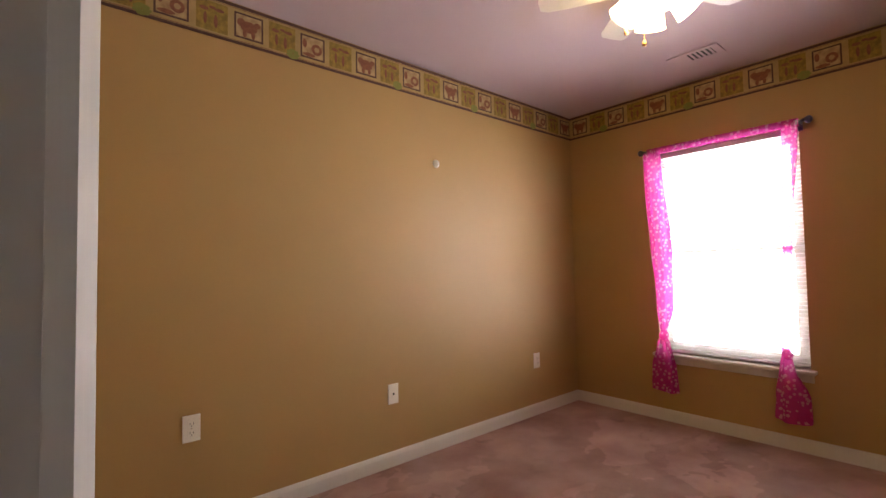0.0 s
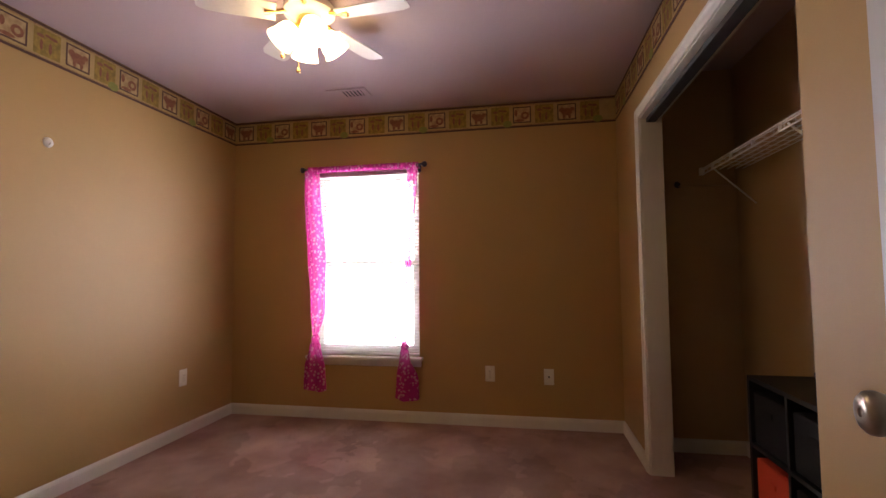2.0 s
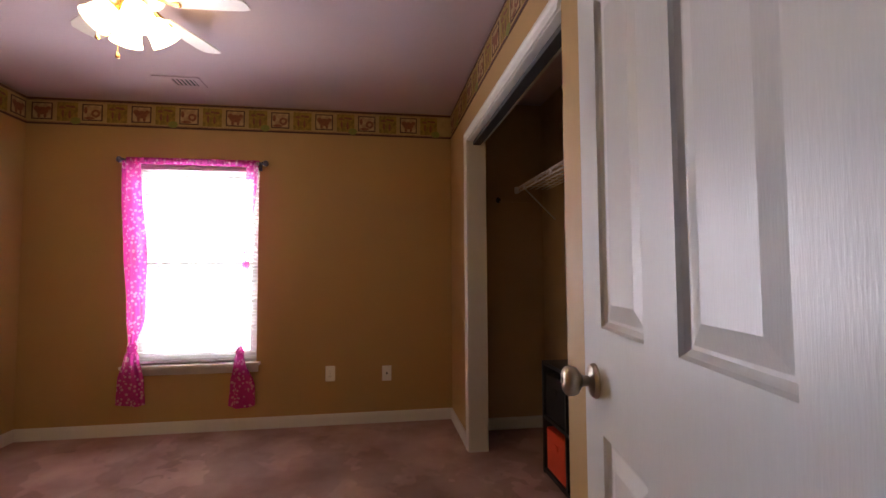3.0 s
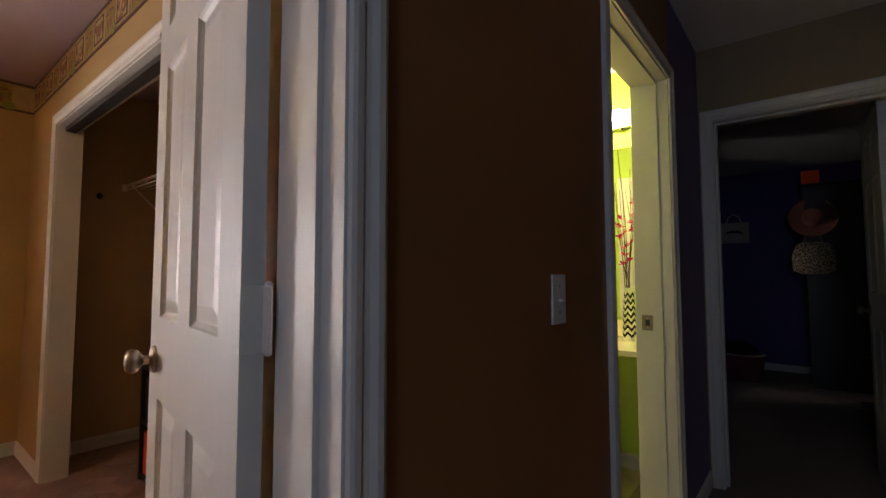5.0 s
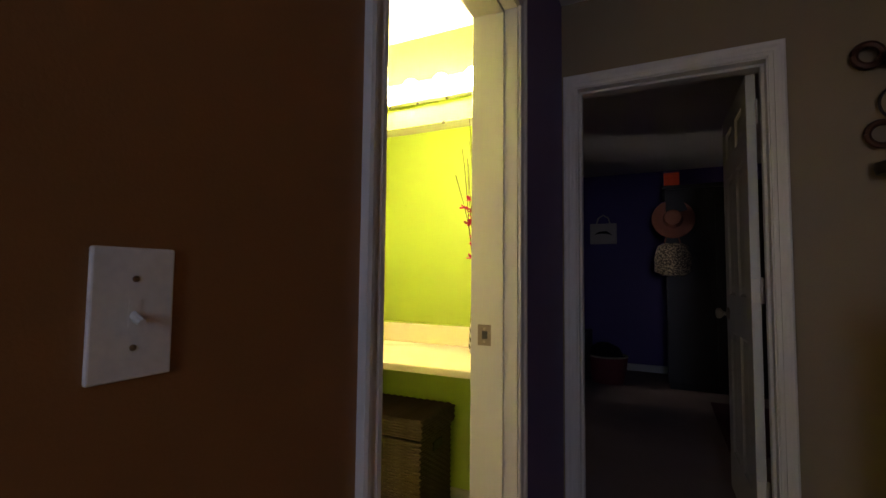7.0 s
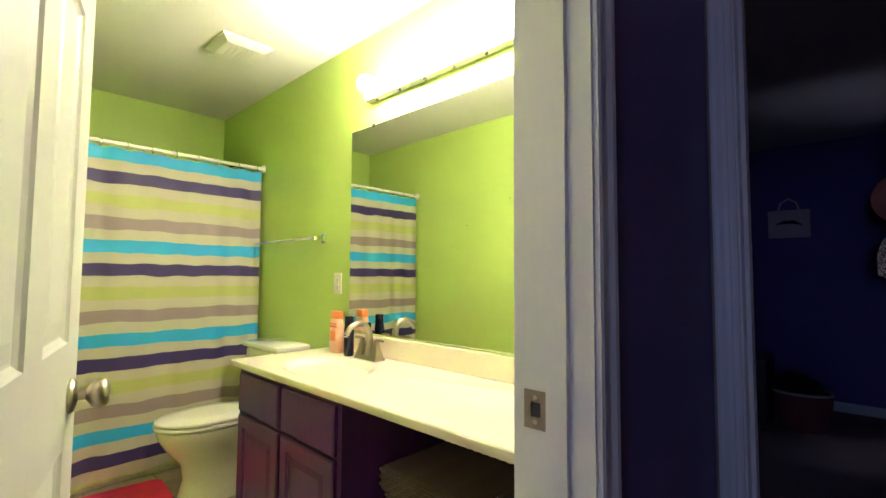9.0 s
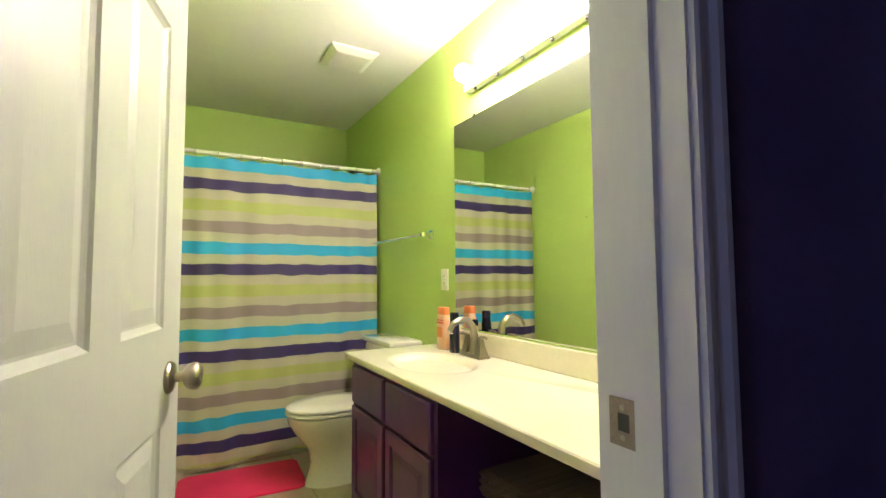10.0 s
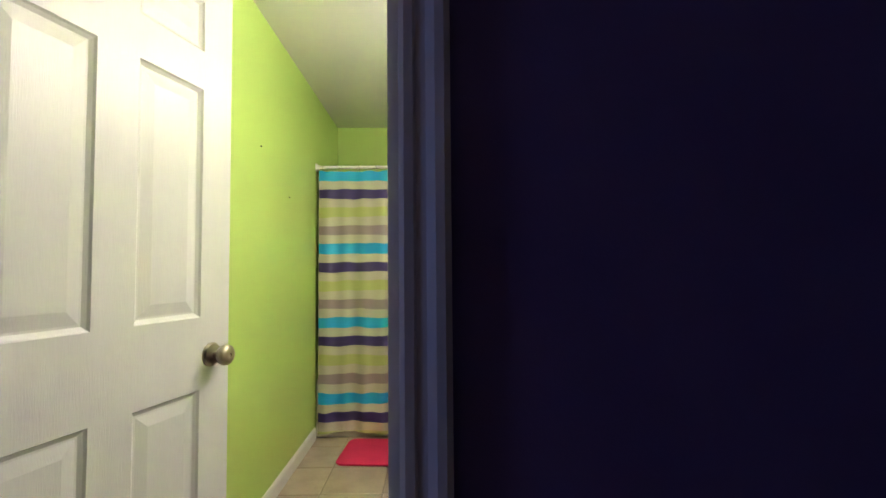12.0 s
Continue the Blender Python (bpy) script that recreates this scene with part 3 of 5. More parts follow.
# latch strikes on the jambs
def strike(at):
    s = thing("strike_plate", at, "worn nickel latch strike plate on the white jamb", "strike plate")
    bm = bmesh.new()
    x, y, z = at
    for a, b, lo, hi in ((-0.030, -0.010, -0.034, 0.034), (0.010, 0.024, -0.034, 0.034), (-0.010, 0.010, -0.034, -0.013), (-0.010, 0.010, 0.013, 0.034)):
        box(bm, x + a, x + b, y - 0.001, y + 0.0022, z + lo, z + hi)
    part("plate", bm, AGED, s)
    part("latch_hole", boxes((x - 0.010, x + 0.010, y - 0.001, y + 0.0006, z - 0.013, z + 0.013)), DARKSLOT, s)
    for dz in (-0.021, 0.021):
        part("screw", lathe(bmesh.new(), [(0.0042, 0), (0.0042, 0.0012), (0.002, 0.0016)], 12, Matrix.Translation((x + 0.001, y + 0.0022, z + dz)) @ Matrix.Rotation(radians(-90), 4, "X")), NICKEL, s, "", True)


strike((-3.400, TD[0] + 0.019, 0.940))
# ---- bedroom window ----
ORIGIN.x = EX   # the bedroom is set out from its own south-east corner
y0, y1, z0, z1 = WIN
win = thing("window_1", (0.075, (y0 + y1) / 2, z0), "white double-hung window, blown out by daylight", "window", kind="structure")
bm = bmesh.new()
for a, b, c, d in ((y0, y0 + 0.035, z0, z1), (y1 - 0.035, y1, z0, z1), (y0 + 0.035, y1 - 0.035, z1 - 0.035, z1), (y0 + 0.035, y1 - 0.035, z0, z0 + 0.03)):
    box(bm, 0.07, 0.145, a, b, c, d)
part("window_frame", bm, TRIM, win)
zm = (z0 + z1) / 2 - 0.01
for lo, hi, x in ((z0 + 0.03, zm + 0.02, 0.085), (zm - 0.02, z1 - 0.035, 0.115)):
    bm = bmesh.new()
    a, b = y0 + 0.035, y1 - 0.035
    for p in ((a, a + 0.035, lo, hi), (b - 0.035, b, lo, hi), (a + 0.035, b - 0.035, lo, lo + 0.04), (a + 0.035, b - 0.035, hi - 0.04, hi)):
        box(bm, x, x + 0.025, *p)
    sash = part("sash", bm, TRIM, win)
    pane = part("pane", boxes((x + 0.010, x + 0.014, a + 0.034, b - 0.034, lo + 0.039, hi - 0.039)), GLASS, sash, "clear glass pane")
    pane.visible_shadow = False
sill = solid("window_sill", boxes((-0.055, 0.07, y0 - 0.03, y1 + 0.03, z0 - 0.022, z0), bevel=0.004), TRIM, "white painted window sill", "window sill", "structure")
solid("window_apron", boxes((-0.014, 0.0, y0 - 0.015, y1 + 0.015, z0 - 0.075, z0 - 0.022), bevel=0.003), TRIM, "white moulded apron under the sill", "trim", "structure")
solid("backdrop", boxes((3.0, 3.05, -3.0, 7.0, -1.0, 5.0)), GLOW_SKY, "hazy white daylight outside the window", "backdrop", "structure")

blind = thing("window_blind", (0.035, (y0 + y1) / 2, z0), "white horizontal slat blind, lowered, slats open", "blind")
part("headrail", boxes((0.015, 0.055, y0 + 0.004, y1 - 0.004, z1 - 0.036, z1 - 0.002)), BLINDS, blind)
part("bottom_rail", boxes((0.02, 0.05, y0 + 0.008, y1 - 0.008, z0 + 0.004, z0 + 0.018), bevel=0.003), BLINDS, blind)
bm = bmesh.new()
prof = [(-0.0125, 0.0), (-0.006, 0.0016), (0.0, 0.0022), (0.006, 0.0016), (0.0125, 0.0), (0.006, 0.0006), (0.0, 0.0012), (-0.006, 0.0006)]
loft(bm, [[(x, s, z) for x, z in prof] for s in (-(y1 - y0) / 2 + 0.008, (y1 - y0) / 2 - 0.008)])
slat = finish("slat", bm, BLINDS, False)
z = z0 + 0.035
while z < z1 - 0.05:
    piece("slat", slat, blind, Matrix.Translation((0.035, (y0 + y1) / 2, z)) @ Matrix.Rotation(radians(14), 4, "Y"))
    z += 0.0245
for y in (y0 + 0.12, y1 - 0.12):
    part("ladder_cord", tube(bmesh.new(), [(0.021, y, z0 + 0.01), (0.021, y, z1 - 0.03)], 0.0009, 5), BLINDS, blind)

# rod and tied-up sheer panels
rod = thing("curtain_rod", (-0.075, 1.92, 1.985), "dark pewter curtain rod with ball finials", "curtain rod")
part("pole", tube(bmesh.new(), [(-0.075, 1.45, 1.983), (-0.075, 2.40, 1.983)], 0.008, 14), RODMETAL, rod, "", True)
for y, s in ((1.45, -1), (2.40, 1)):
    m = Matrix.Translation((-0.075, y, 1.983)) @ Matrix.Rotation(radians(-90 * s), 4, "X")
    part("finial", lathe(bmesh.new(), [(0.008, -0.004), (0.013, 0.002), (0.009, 0.008), (0.016, 0.013), (0.023, 0.024), (0.022, 0.036), (0.012, 0.046), (0.003, 0.049)], 20, m), RODMETAL, rod, "", True)
for y in (1.475, 2.375):
    part("bracket", boxes((-0.083, 0.0, y - 0.007, y + 0.007, 1.962, 1.974), (-0.006, 0.0, y - 0.012, y + 0.012, 1.94, 2.0), (-0.087, -0.083, y - 0.007, y + 0.007, 1.962, 1.99)), RODMETAL, rod)


def sheer_panel(keys, pleats, seed, label):
    """Gathered cloth from the rod to a knot and a flared tail. keys: (z, centre y, half width, half depth)."""
    rnd = random.Random(seed)
    ph = [rnd.uniform(0, 6.28) for _ in range(4)]
    n, k = 46, 56
    rings = []
    zs = [q[0] for q in keys]
    for i in range(n + 1):
        z = zs[0] + (zs[-1] - zs[0]) * i / n
        for a, b in zip(keys, keys[1:]):
            if b[0] <= z <= a[0] + 1e-9:
                f = (a[0] - z) / (a[0] - b[0])
                f = f * f * (3 - 2 * f)
                c, w, d = (a[j] + (b[j] - a[j]) * f for j in (1, 2, 3))
                break
        ring = []
        for j in range(k):
            t = 2 * math.pi * j / k
            q = 1 + 0.24 * math.sin(pleats * t + ph[0] + 0.9 * z) + 0.08 * math.sin((pleats + 3) * t + ph[1] - 2 * z)
            ring.append((-0.075 + d * q * math.sin(t) + 0.004 * math.sin(9 * z + ph[2]), c + w * (1 + 0.25 * (q - 1)) * math.cos(t) + 0.006 * math.sin(7 * z + ph[3]), z))
        rings.append(ring)
    tail = rings[-1]
    rings[-1] = [(x, y, z + 0.007 * math.sin(2 * j / k * 6.2832 + seed)) for j, (x, y, z) in enumerate(tail)]
    bm = loft(bmesh.new(), rings)
    c = thing("sheer_curtain", (-0.075, keys[0][1], keys[-1][0]), label, "curtain", "pink sheer curtains")
    part("cloth", bm, PINK, c, "", True)
    return c


ca = sheer_panel([(1.985, 2.355, 0.060, 0.018), (1.3, 2.305, 0.072, 0.022), (0.86, 2.290, 0.058, 0.026), (0.635, 2.305, 0.020, 0.020), (0.57, 2.305, 0.045, 0.03), (0.40, 2.308, 0.082, 0.035), (0.24, 2.310, 0.090, 0.035)], 6, 3,
                 "sheer pink dotted curtain knotted above the sill")
part("knot", lathe(bmesh.new(), [(0.012, -0.035), (0.028, -0.018), (0.032, 0.0), (0.027, 0.02), (0.012, 0.035)], 18, Matrix.Translation((-0.08, 2.305, 0.635)) @ Matrix.Rotation(radians(20), 4, "X")), PINK, ca, "", True)
cb = sheer_panel([(1.985, 1.520, 0.040, 0.016), (1.3, 1.545, 0.026, 0.016), (0.95, 1.562, 0.022, 0.018), (0.60, 1.580, 0.020, 0.020), (0.52, 1.578, 0.036, 0.03), (0.34, 1.556, 0.085, 0.035), (0.195, 1.565, 0.092, 0.035)], 5, 8,
                 "sheer pink dotted curtain bunched narrow and knotted")
part("knot", lathe(bmesh.new(), [(0.012, -0.035), (0.026, -0.018), (0.030, 0.0), (0.025, 0.02), (0.012, 0.035)], 18, Matrix.Translation((-0.08, 1.580, 0.59))), PINK, cb, "", True)
part("loose_end", tube(bmesh.new(), [(-0.08, 1.585, 0.60), (-0.085, 1.635, 0.64), (-0.09, 1.672, 0.70), (-0.09, 1.695, 0.745)], [0.012, 0.022, 0.014, 0.003], 10), PINK, cb, "", True)
bm = bmesh.new()
rings = []
for i in range(61):
    y = 1.47 + 0.91 * i / 60
    w = 0.003 * math.sin(i * 1.9)
    rings.append([(-0.088 + w, y, 2.0), (-0.062 - w, y, 2.0), (-0.062 - w, y, 1.955 + w), (-0.088 + w, y, 1.955 - w)])
loft(bm, rings)
solid("curtain_header", bm, PINK, "pink gathered rod pocket along the rod", "curtain", group="pink sheer curtains")

ORIGIN.x = 0.0
# ---- wallpaper border: printed strips with framed pictures ----
BZ0, BZ1, PITCH = 2.243, 2.436, 0.33


def flat_mesh(name, parts_list, mat):
    bm = bmesh.new()
    for q in parts_list:
        box(bm, *q)
    return finish(name, bm, mat, False)


def disc(bm, cx, cz, r, d, sx=1.0, sz=1.0, seg=14):
    lo = [bm.verts.new((cx + sx * r * math.cos(6.2832 * i / seg), 0.0, cz + sz * r * math.sin(6.2832 * i / seg))) for i in range(seg)]
    hi = [bm.verts.new((v.co.x, -d, v.co.z)) for v in lo]
    bm.faces.new(hi)
    for i in range(seg):
        bm.faces.new((lo[i], lo[(i + 1) % seg], hi[(i + 1) % seg], hi[i]))


gold_mesh = flat_mesh("gold_square", [(-0.068, 0.068, -0.0022, 0, -0.070, 0.070)], BORDER_GOLD)
frame_mesh = flat_mesh("picture_frame", [(-0.068, -0.060, -0.003, 0, -0.062, 0.062), (0.060, 0.068, -0.003, 0, -0.062, 0.062), (-0.060, 0.060, -0.003, 0, 0.054, 0.062), (-0.060, 0.060, -0.003, 0, -0.062, -0.054)], BORDER_DARK)
pale_mesh = flat_mesh("picture", [(-0.060, 0.060, -0.0020, 0, -0.054, 0.054)], BORDER_LIGHT)
bm = bmesh.new()
disc(bm, 0.022, -0.006, 0.030, 0.0030)
disc(bm, -0.02, -0.042, 0.035, 0.0026, 1.0, 0.3)
disc(bm, -0.045, 0.015, 0.012, 0.0026, 1.0, 2.0)
round_mesh = finish("round_motif", bm, BORDER_BROWN, False)
bm = bmesh.new()
disc(bm, 0.022, -0.006, 0.014, 0.0036)
eye_mesh = finish("round_centre", bm, BORDER_LIGHT, False)
bm = bmesh.new()
disc(bm, 0.0, 0.0, 0.036, 0.0030, 1.15, 0.8)
disc(bm, -0.036, 0.016, 0.02, 0.0028, 1.0, 1.0)
disc(bm, 0.02, -0.035, 0.012, 0.0026, 0.8, 1.5)
disc(bm, -0.02, -0.035, 0.012, 0.0026, 0.8, 1.5)
disc(bm, 0.04, 0.02, 0.02, 0.0027, 0.8, 0.7)
blot_mesh = finish("broad_motif", bm, BORDER_BROWN, False)
bm = bmesh.new()
disc(bm, -0.035, 0.03, 0.016, 0.0030, 1.2, 0.6)
disc(bm, 0.03, 0.036, 0.016, 0.0030, 1.4, 0.5)
disc(bm, 0.0, 0.042, 0.012, 0.0028, 1.2, 0.6)
disc(bm, 0.015, -0.02, 0.022, 0.0026, 0.4, 1.4)
disc(bm, -0.03, -0.015, 0.022, 0.0026, 0.35, 1.3)
sprig_mesh = finish("sprig_motif", bm, BORDER_BROWN, False)
bm = bmesh.new()
for ang in (0, 50, 100, 150, 200, 260, 310):
    disc(bm, 0.018 * math.cos(radians(ang)), 0.018 * math.sin(radians(ang)), 0.014, 0.0036 + ang * 1e-6, 1.3, 0.6)
leaf_mesh = finish("leaf_cluster", bm, BORDER_LEAF, False)


def border(name, origin, rz, length, shift):
    """A strip whose local x runs along the wall and whose local -y faces the room."""
    b = thing(name, origin, "wallpaper border of gold squares and framed pictures", "wallpaper border", kind="structure", rz=rz)
    zc, hh = (BZ0 + BZ1) / 2, (BZ1 - BZ0) / 2
    part("paper", boxes((0.0, length, -0.0012, 0.0, BZ0, BZ1)), BORDER_CREAM, b, "", False, True)
    part("band", boxes((0.0, length, -0.0026, 0.0, BZ0, BZ0 + 0.014)), BORDER_DARK, b, "", False, True)
    part("band", boxes((0.0, length, -0.0026, 0.0, BZ1 - 0.015, BZ1)), BORDER_DARK, b, "", False, True)
    part("line", boxes((0.0, length, -0.0020, 0.0, BZ0 + 0.017, BZ0 + 0.0195), (0.0, length, -0.0020, 0.0, BZ1 - 0.021, BZ1 - 0.0185)), BORDER_BROWN, b, "", False, True)
    base = AT[b]
    i, x = 0, shift
    while x < length - 0.07:
        if x > 0.07:
            m = base @ Matrix.Translation((x, 0, zc))
            piece("picture_frame", frame_mesh, b, m), piece("picture", pale_mesh, b, m)
            if i % 2:
                piece("round_motif", round_mesh, b, m), piece("round_centre", eye_mesh, b, m)
            else:
                piece("broad_motif", blot_mesh, b, m)
        g = x + PITCH / 2
        if 0.07 < g < length - 0.07:
            m = base @ Matrix.Translation((g, 0, zc))
            piece("gold_square", gold_mesh, b, m), piece("sprig_motif", sprig_mesh, b, m)
            if i % 2 == 0 and g + 0.06 < length - 0.05:
                piece("leaf_cluster", leaf_mesh, b, m @ Matrix.Translation((0.055, 0, -0.066)))
        x += PITCH
        i += 1


border("border_east", (EX, NORTH, 0), -90, NORTH, 0.10)
border("border_north", (IN, NORTH, 0), 0, EX - IN, 0.06)
border("border_closet", (EX, 0.0, 0), 180, EX - IN, 0.10)
border("border_west", (IN, 0.0, 0), 90, NORTH, 0.10)

# ---- outlets and switches ----
def outlet(at, rz, kind_of, label="white duplex power outlet on the wall"):
    """Local -y faces the room."""
    o = thing("wall_outlet" if kind_of != "switch" else "light_switch", at, label, "outlet" if kind_of != "switch" else "switch", rz=rz)
    part("cover_plate", box(bmesh.new(), -0.0355, 0.0355, -0.006, 0.0, -0.0575, 0.0575, bevel=0.002), PLASTIC, o, "", False, True)
    if kind_of == "duplex":
        for z in (-0.0195, 0.0195):
            part("socket", box(bmesh.new(), -0.0165, 0.0165, -0.008, -0.005, z - 0.0145, z + 0.0145, bevel=0.001), PLASTIC, o, "", False, True)
            part("slot", boxes((-0.0075, -0.0055, -0.0084, -0.0075, z - 0.003, z + 0.006), (0.0055, 0.0075, -0.0084, -0.0075, z - 0.003, z + 0.006), (-0.002, 0.002, -0.0084, -0.0075, z - 0.010, z - 0.006)), DARKSLOT, o, "", False, True)
        part("screw", lathe(bmesh.new(), [(0.003, 0), (0.003, 0.001), (0.001, 0.0016)], 10, Matrix.Translation((0, -0.006, 0)) @ Matrix.Rotation(radians(90), 4, "X")), NICKEL, o, "", True, True)
    elif kind_of == "jack":
        part("socket", boxes((-0.006, 0.006, -0.0075, -0.0055, -0.006, 0.006)), DARKSLOT, o, "dark jack", False, True)
    else:
        part("toggle_slot", boxes((-0.005, 0.005, -0.0068, -0.0055, -0.012, 0.012)), PLASTIC, o, "", False, True)
        part("toggle", tube(bmesh.new(), [(0, -0.005, -0.002), (0, -0.014, -0.006), (0, -0.018, -0.008)], [0.0045, 0.004, 0.0035], 8), PLASTIC, o, "", True, True)
        for z in (-0.030, 0.030):
            part("screw", lathe(bmesh.new(), [(0.003, 0), (0.003, 0.001), (0.001, 0.0016)], 10, Matrix.Translation((0, -0.006, z)) @ Matrix.Rotation(radians(90), 4, "X")), NICKEL, o, "", True, True)
    return o


outlet((-2.882, NORTH, 0.472), 0, "duplex")
outlet((-1.822, NORTH, 0.418), 0, "jack", "white cable jack plate on the wall")
outlet((-0.472, NORTH, 0.416), 0, "duplex")
outlet((0.083, 0.945, 0.390), -90, "duplex")
outlet((0.083, 0.516, 0.378), -90, "jack", "white cable jack plate on the wall")
outlet((HALL, -0.374, 1.098), -90, "switch", "white toggle light switch on the brown hall wall")
outlet((-1.70, BS, 1.13), 180, "duplex", "white outlet on the lime bathroom wall")

ORIGIN.x = EX
hook = thing("wall_hook", (-1.542, NORTH, 1.83), "small white stick-on hook on the tan wall", "hook")
part("pad", lathe(bmesh.new(), [(0.026, 0.0), (0.026, 0.004), (0.020, 0.010), (0.010, 0.013)], 20, Matrix.Translation((-1.542, NORTH, 1.83)) @ Matrix.Rotation(radians(90), 4, "X")), PLASTIC, hook, "", True)
part("peg", tube(bmesh.new(), [(-1.542, NORTH - 0.005, 1.825), (-1.542, NORTH - 0.016, 1.818), (-1.542, NORTH - 0.020, 1.828)], [0.007, 0.006, 0.005], 8), PLASTIC, hook, "", True)

# ceiling vent
vent = thing("ceiling_vent", (-0.42, 1.88, H), "small white ceiling air register with dark slots", "vent", kind="structure")
part("backing", boxes((-0.475, -0.365, 1.79, 1.93, H - 0.003, H - 0.0005)), DARKSLOT, vent)
bm = bmesh.new()
for a, b, c, d in ((-0.50, -0.475, 1.75, 2.04), (-0.365, -0.34, 1.75, 2.04), (-0.475, -0.365, 1.75, 1.79), (-0.475, -0.365, 1.93, 2.04)):
    box(bm, a, b, c, d, H - 0.008, H - 0.0005)
# frame and slats share the ceiling colour, mauve cast included
part("frame", bm, CEIL_MAUVE_CAST, vent)
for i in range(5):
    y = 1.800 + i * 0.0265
    part("slat", loft(bmesh.new(), [[(x, y, H - 0.003), (x, y + 0.0015, H - 0.003), (x, y + 0.011, H - 0.007), (x, y + 0.0095, H - 0.007)] for x in (-0.475, -0.365)]), CEIL_MAUVE_CAST, vent)

# ---- ceiling fan ----
FX, FY = -1.50, 1.66
fan = thing("ceiling_fan", (FX, FY, H), "white hugger ceiling fan with four lit frosted shades", "ceiling fan")
part("canopy", lathe(bmesh.new(), [(0.075, H), (0.075, H - 0.015), (0.11, H - 0.025), (0.12, H - 0.04), (0.12, H - 0.065), (0.10, H - 0.08), (0.06, H - 0.09)], 32, Matrix.Translation((FX, FY, 0))), FANWHITE, fan, "", True)
part("light_hub", lathe(bmesh.new(), [(0.055, H - 0.09), (0.06, H - 0.10), (0.055, H - 0.13), (0.03, H - 0.145), (0.012, H - 0.15)], 28, Matrix.Translation((FX, FY, 0))), BRASS, fan, "", True)
for i in range(5):
    a = radians(50 + 72 * i)
    m = Matrix.Translation((FX, FY, H - 0.085)) @ Matrix.Rotation(a, 4, "Z")
    out = [(0.15, -0.055), (0.36, -0.068), (0.45, -0.068), (0.485, -0.052), (0.49, 0.0), (0.485, 0.052), (0.45, 0.068), (0.36, 0.068), (0.15, 0.055)]
    tilt = Matrix.Rotation(radians(11), 4, "X")
    bm = loft(bmesh.new(), [[m @ tilt @ Vector((x, y, z)) for x, y in out] for z in (-0.003, 0.003)])
    blade = part("blade", bm, FANWHITE, fan)
    bm = bmesh.new()
    tube(bm, [m @ Vector(p) for p in ((0.10, 0, 0.02), (0.14, 0, 0.006), (0.20, 0, -0.006))], [0.012, 0.011, 0.016], 10)
    part("blade_arm", bm, BRASS, blade, "", True)
for i in range(4):
    a = radians(35 + 90 * i)
    m = Matrix.Translation((FX, FY, H - 0.112)) @ Matrix.Rotation(a, 4, "Z") @ Matrix.Translation((0.045, 0, 0)) @ Matrix.Rotation(radians(142), 4, "Y")
    arm = part("lamp_arm", lathe(bmesh.new(), [(0.010, -0.01), (0.010, 0.025), (0.020, 0.031), (0.022, 0.045)], 16, m), BRASS, fan, "", True)
    part("shade", lathe(bmesh.new(), [(0.020, 0.042), (0.040, 0.050), (0.050, 0.068), (0.053, 0.09), (0.059, 0.125), (0.066, 0.145), (0.059, 0.145), (0.046, 0.09)], 24, m), GLOW_FAN, arm, "glowing frosted glass shade", True)
for dx, dy, z in ((0.01, 0.06, 2.10), (-0.03, 0.12, 2.16)):
    c = part("pull_chain", tube(bmesh.new(), [(FX + dx, FY + dy, H - 0.14), (FX + dx, FY + dy, z + 0.02)], 0.0018, 6), BRASS, fan)
    part("pull", lathe(bmesh.new(), [(0.002, 0.026), (0.006, 0.020), (0.010, 0.008), (0.0085, 0.001), (0.003, -0.001)], 14, Matrix.Translation((FX + dx, FY + dy, z))), BRASS, c, "", True)

# ---- closet ----
shelf = thing("wire_shelf", (-1.2, -0.64, 1.77), "white wire closet shelf with a front lip", "shelf")
for y in (-0.43, -0.475, -0.52, -0.565, -0.61, -0.65):
    part("wire", tube(bmesh.new(), [(-2.60, y, 1.765), (-0.42, y, 1.765)], 0.003, 6), WIRE, shelf)
for z in (1.77, 1.735):
    part("front_wire", tube(bmesh.new(), [(-2.60, -0.42, z), (-0.42, -0.42, z)], 0.0045, 8), WIRE, shelf)
cross = finish("cross_wire", tube(bmesh.new(), [(0, -0.42, 1.735), (0, -0.42, 1.768), (0, -0.66, 1.768)], 0.0014, 5), WIRE, False)
for i in range(26):
    piece("cross_wire", cross, shelf, Matrix.Translation((-2.58 + i * 0.083, 0, 0.002)))
clipm = finish("lip_tie", boxes((-0.005, 0.005, -0.426, -0.414, 1.735, 1.772)), WIRE, False)
for i in range(9):
    piece("lip_tie", clipm, shelf, Matrix.Translation((-2.5 + i * 0.24, 0, 0)))
for x in (-0.55, -1.35, -2.15):
    part("brace", tube(bmesh.new(), [(x, -0.425, 1.755), (x, -0.657, 1.53)], 0.005, 6), WIRE, shelf, "slanted wire brace")
part("end_cap", boxes((-0.425, -0.40, -0.432, -0.408, 1.735, 1.78)), PLASTIC, shelf)
hb = thing("shelf_end_bracket", (-0.31, -0.33, 1.64), "dark hanging-rod socket with a short bar", "bracket")
part("socket", lathe(bmesh.new(), [(0.022, 0.0), (0.022, 0.008), (0.014, 0.014), (0.012, 0.02)], 16, Matrix.Translation((-0.30, -0.313, 1.70)) @ Matrix.Rotation(radians(-90), 4, "Y")), IRON, hb, "", True)
part("cleat", boxes((-0.318, -0.30, -0.655, -0.313, 1.685, 1.72)), CLOSET, hb, "painted wooden cleat")

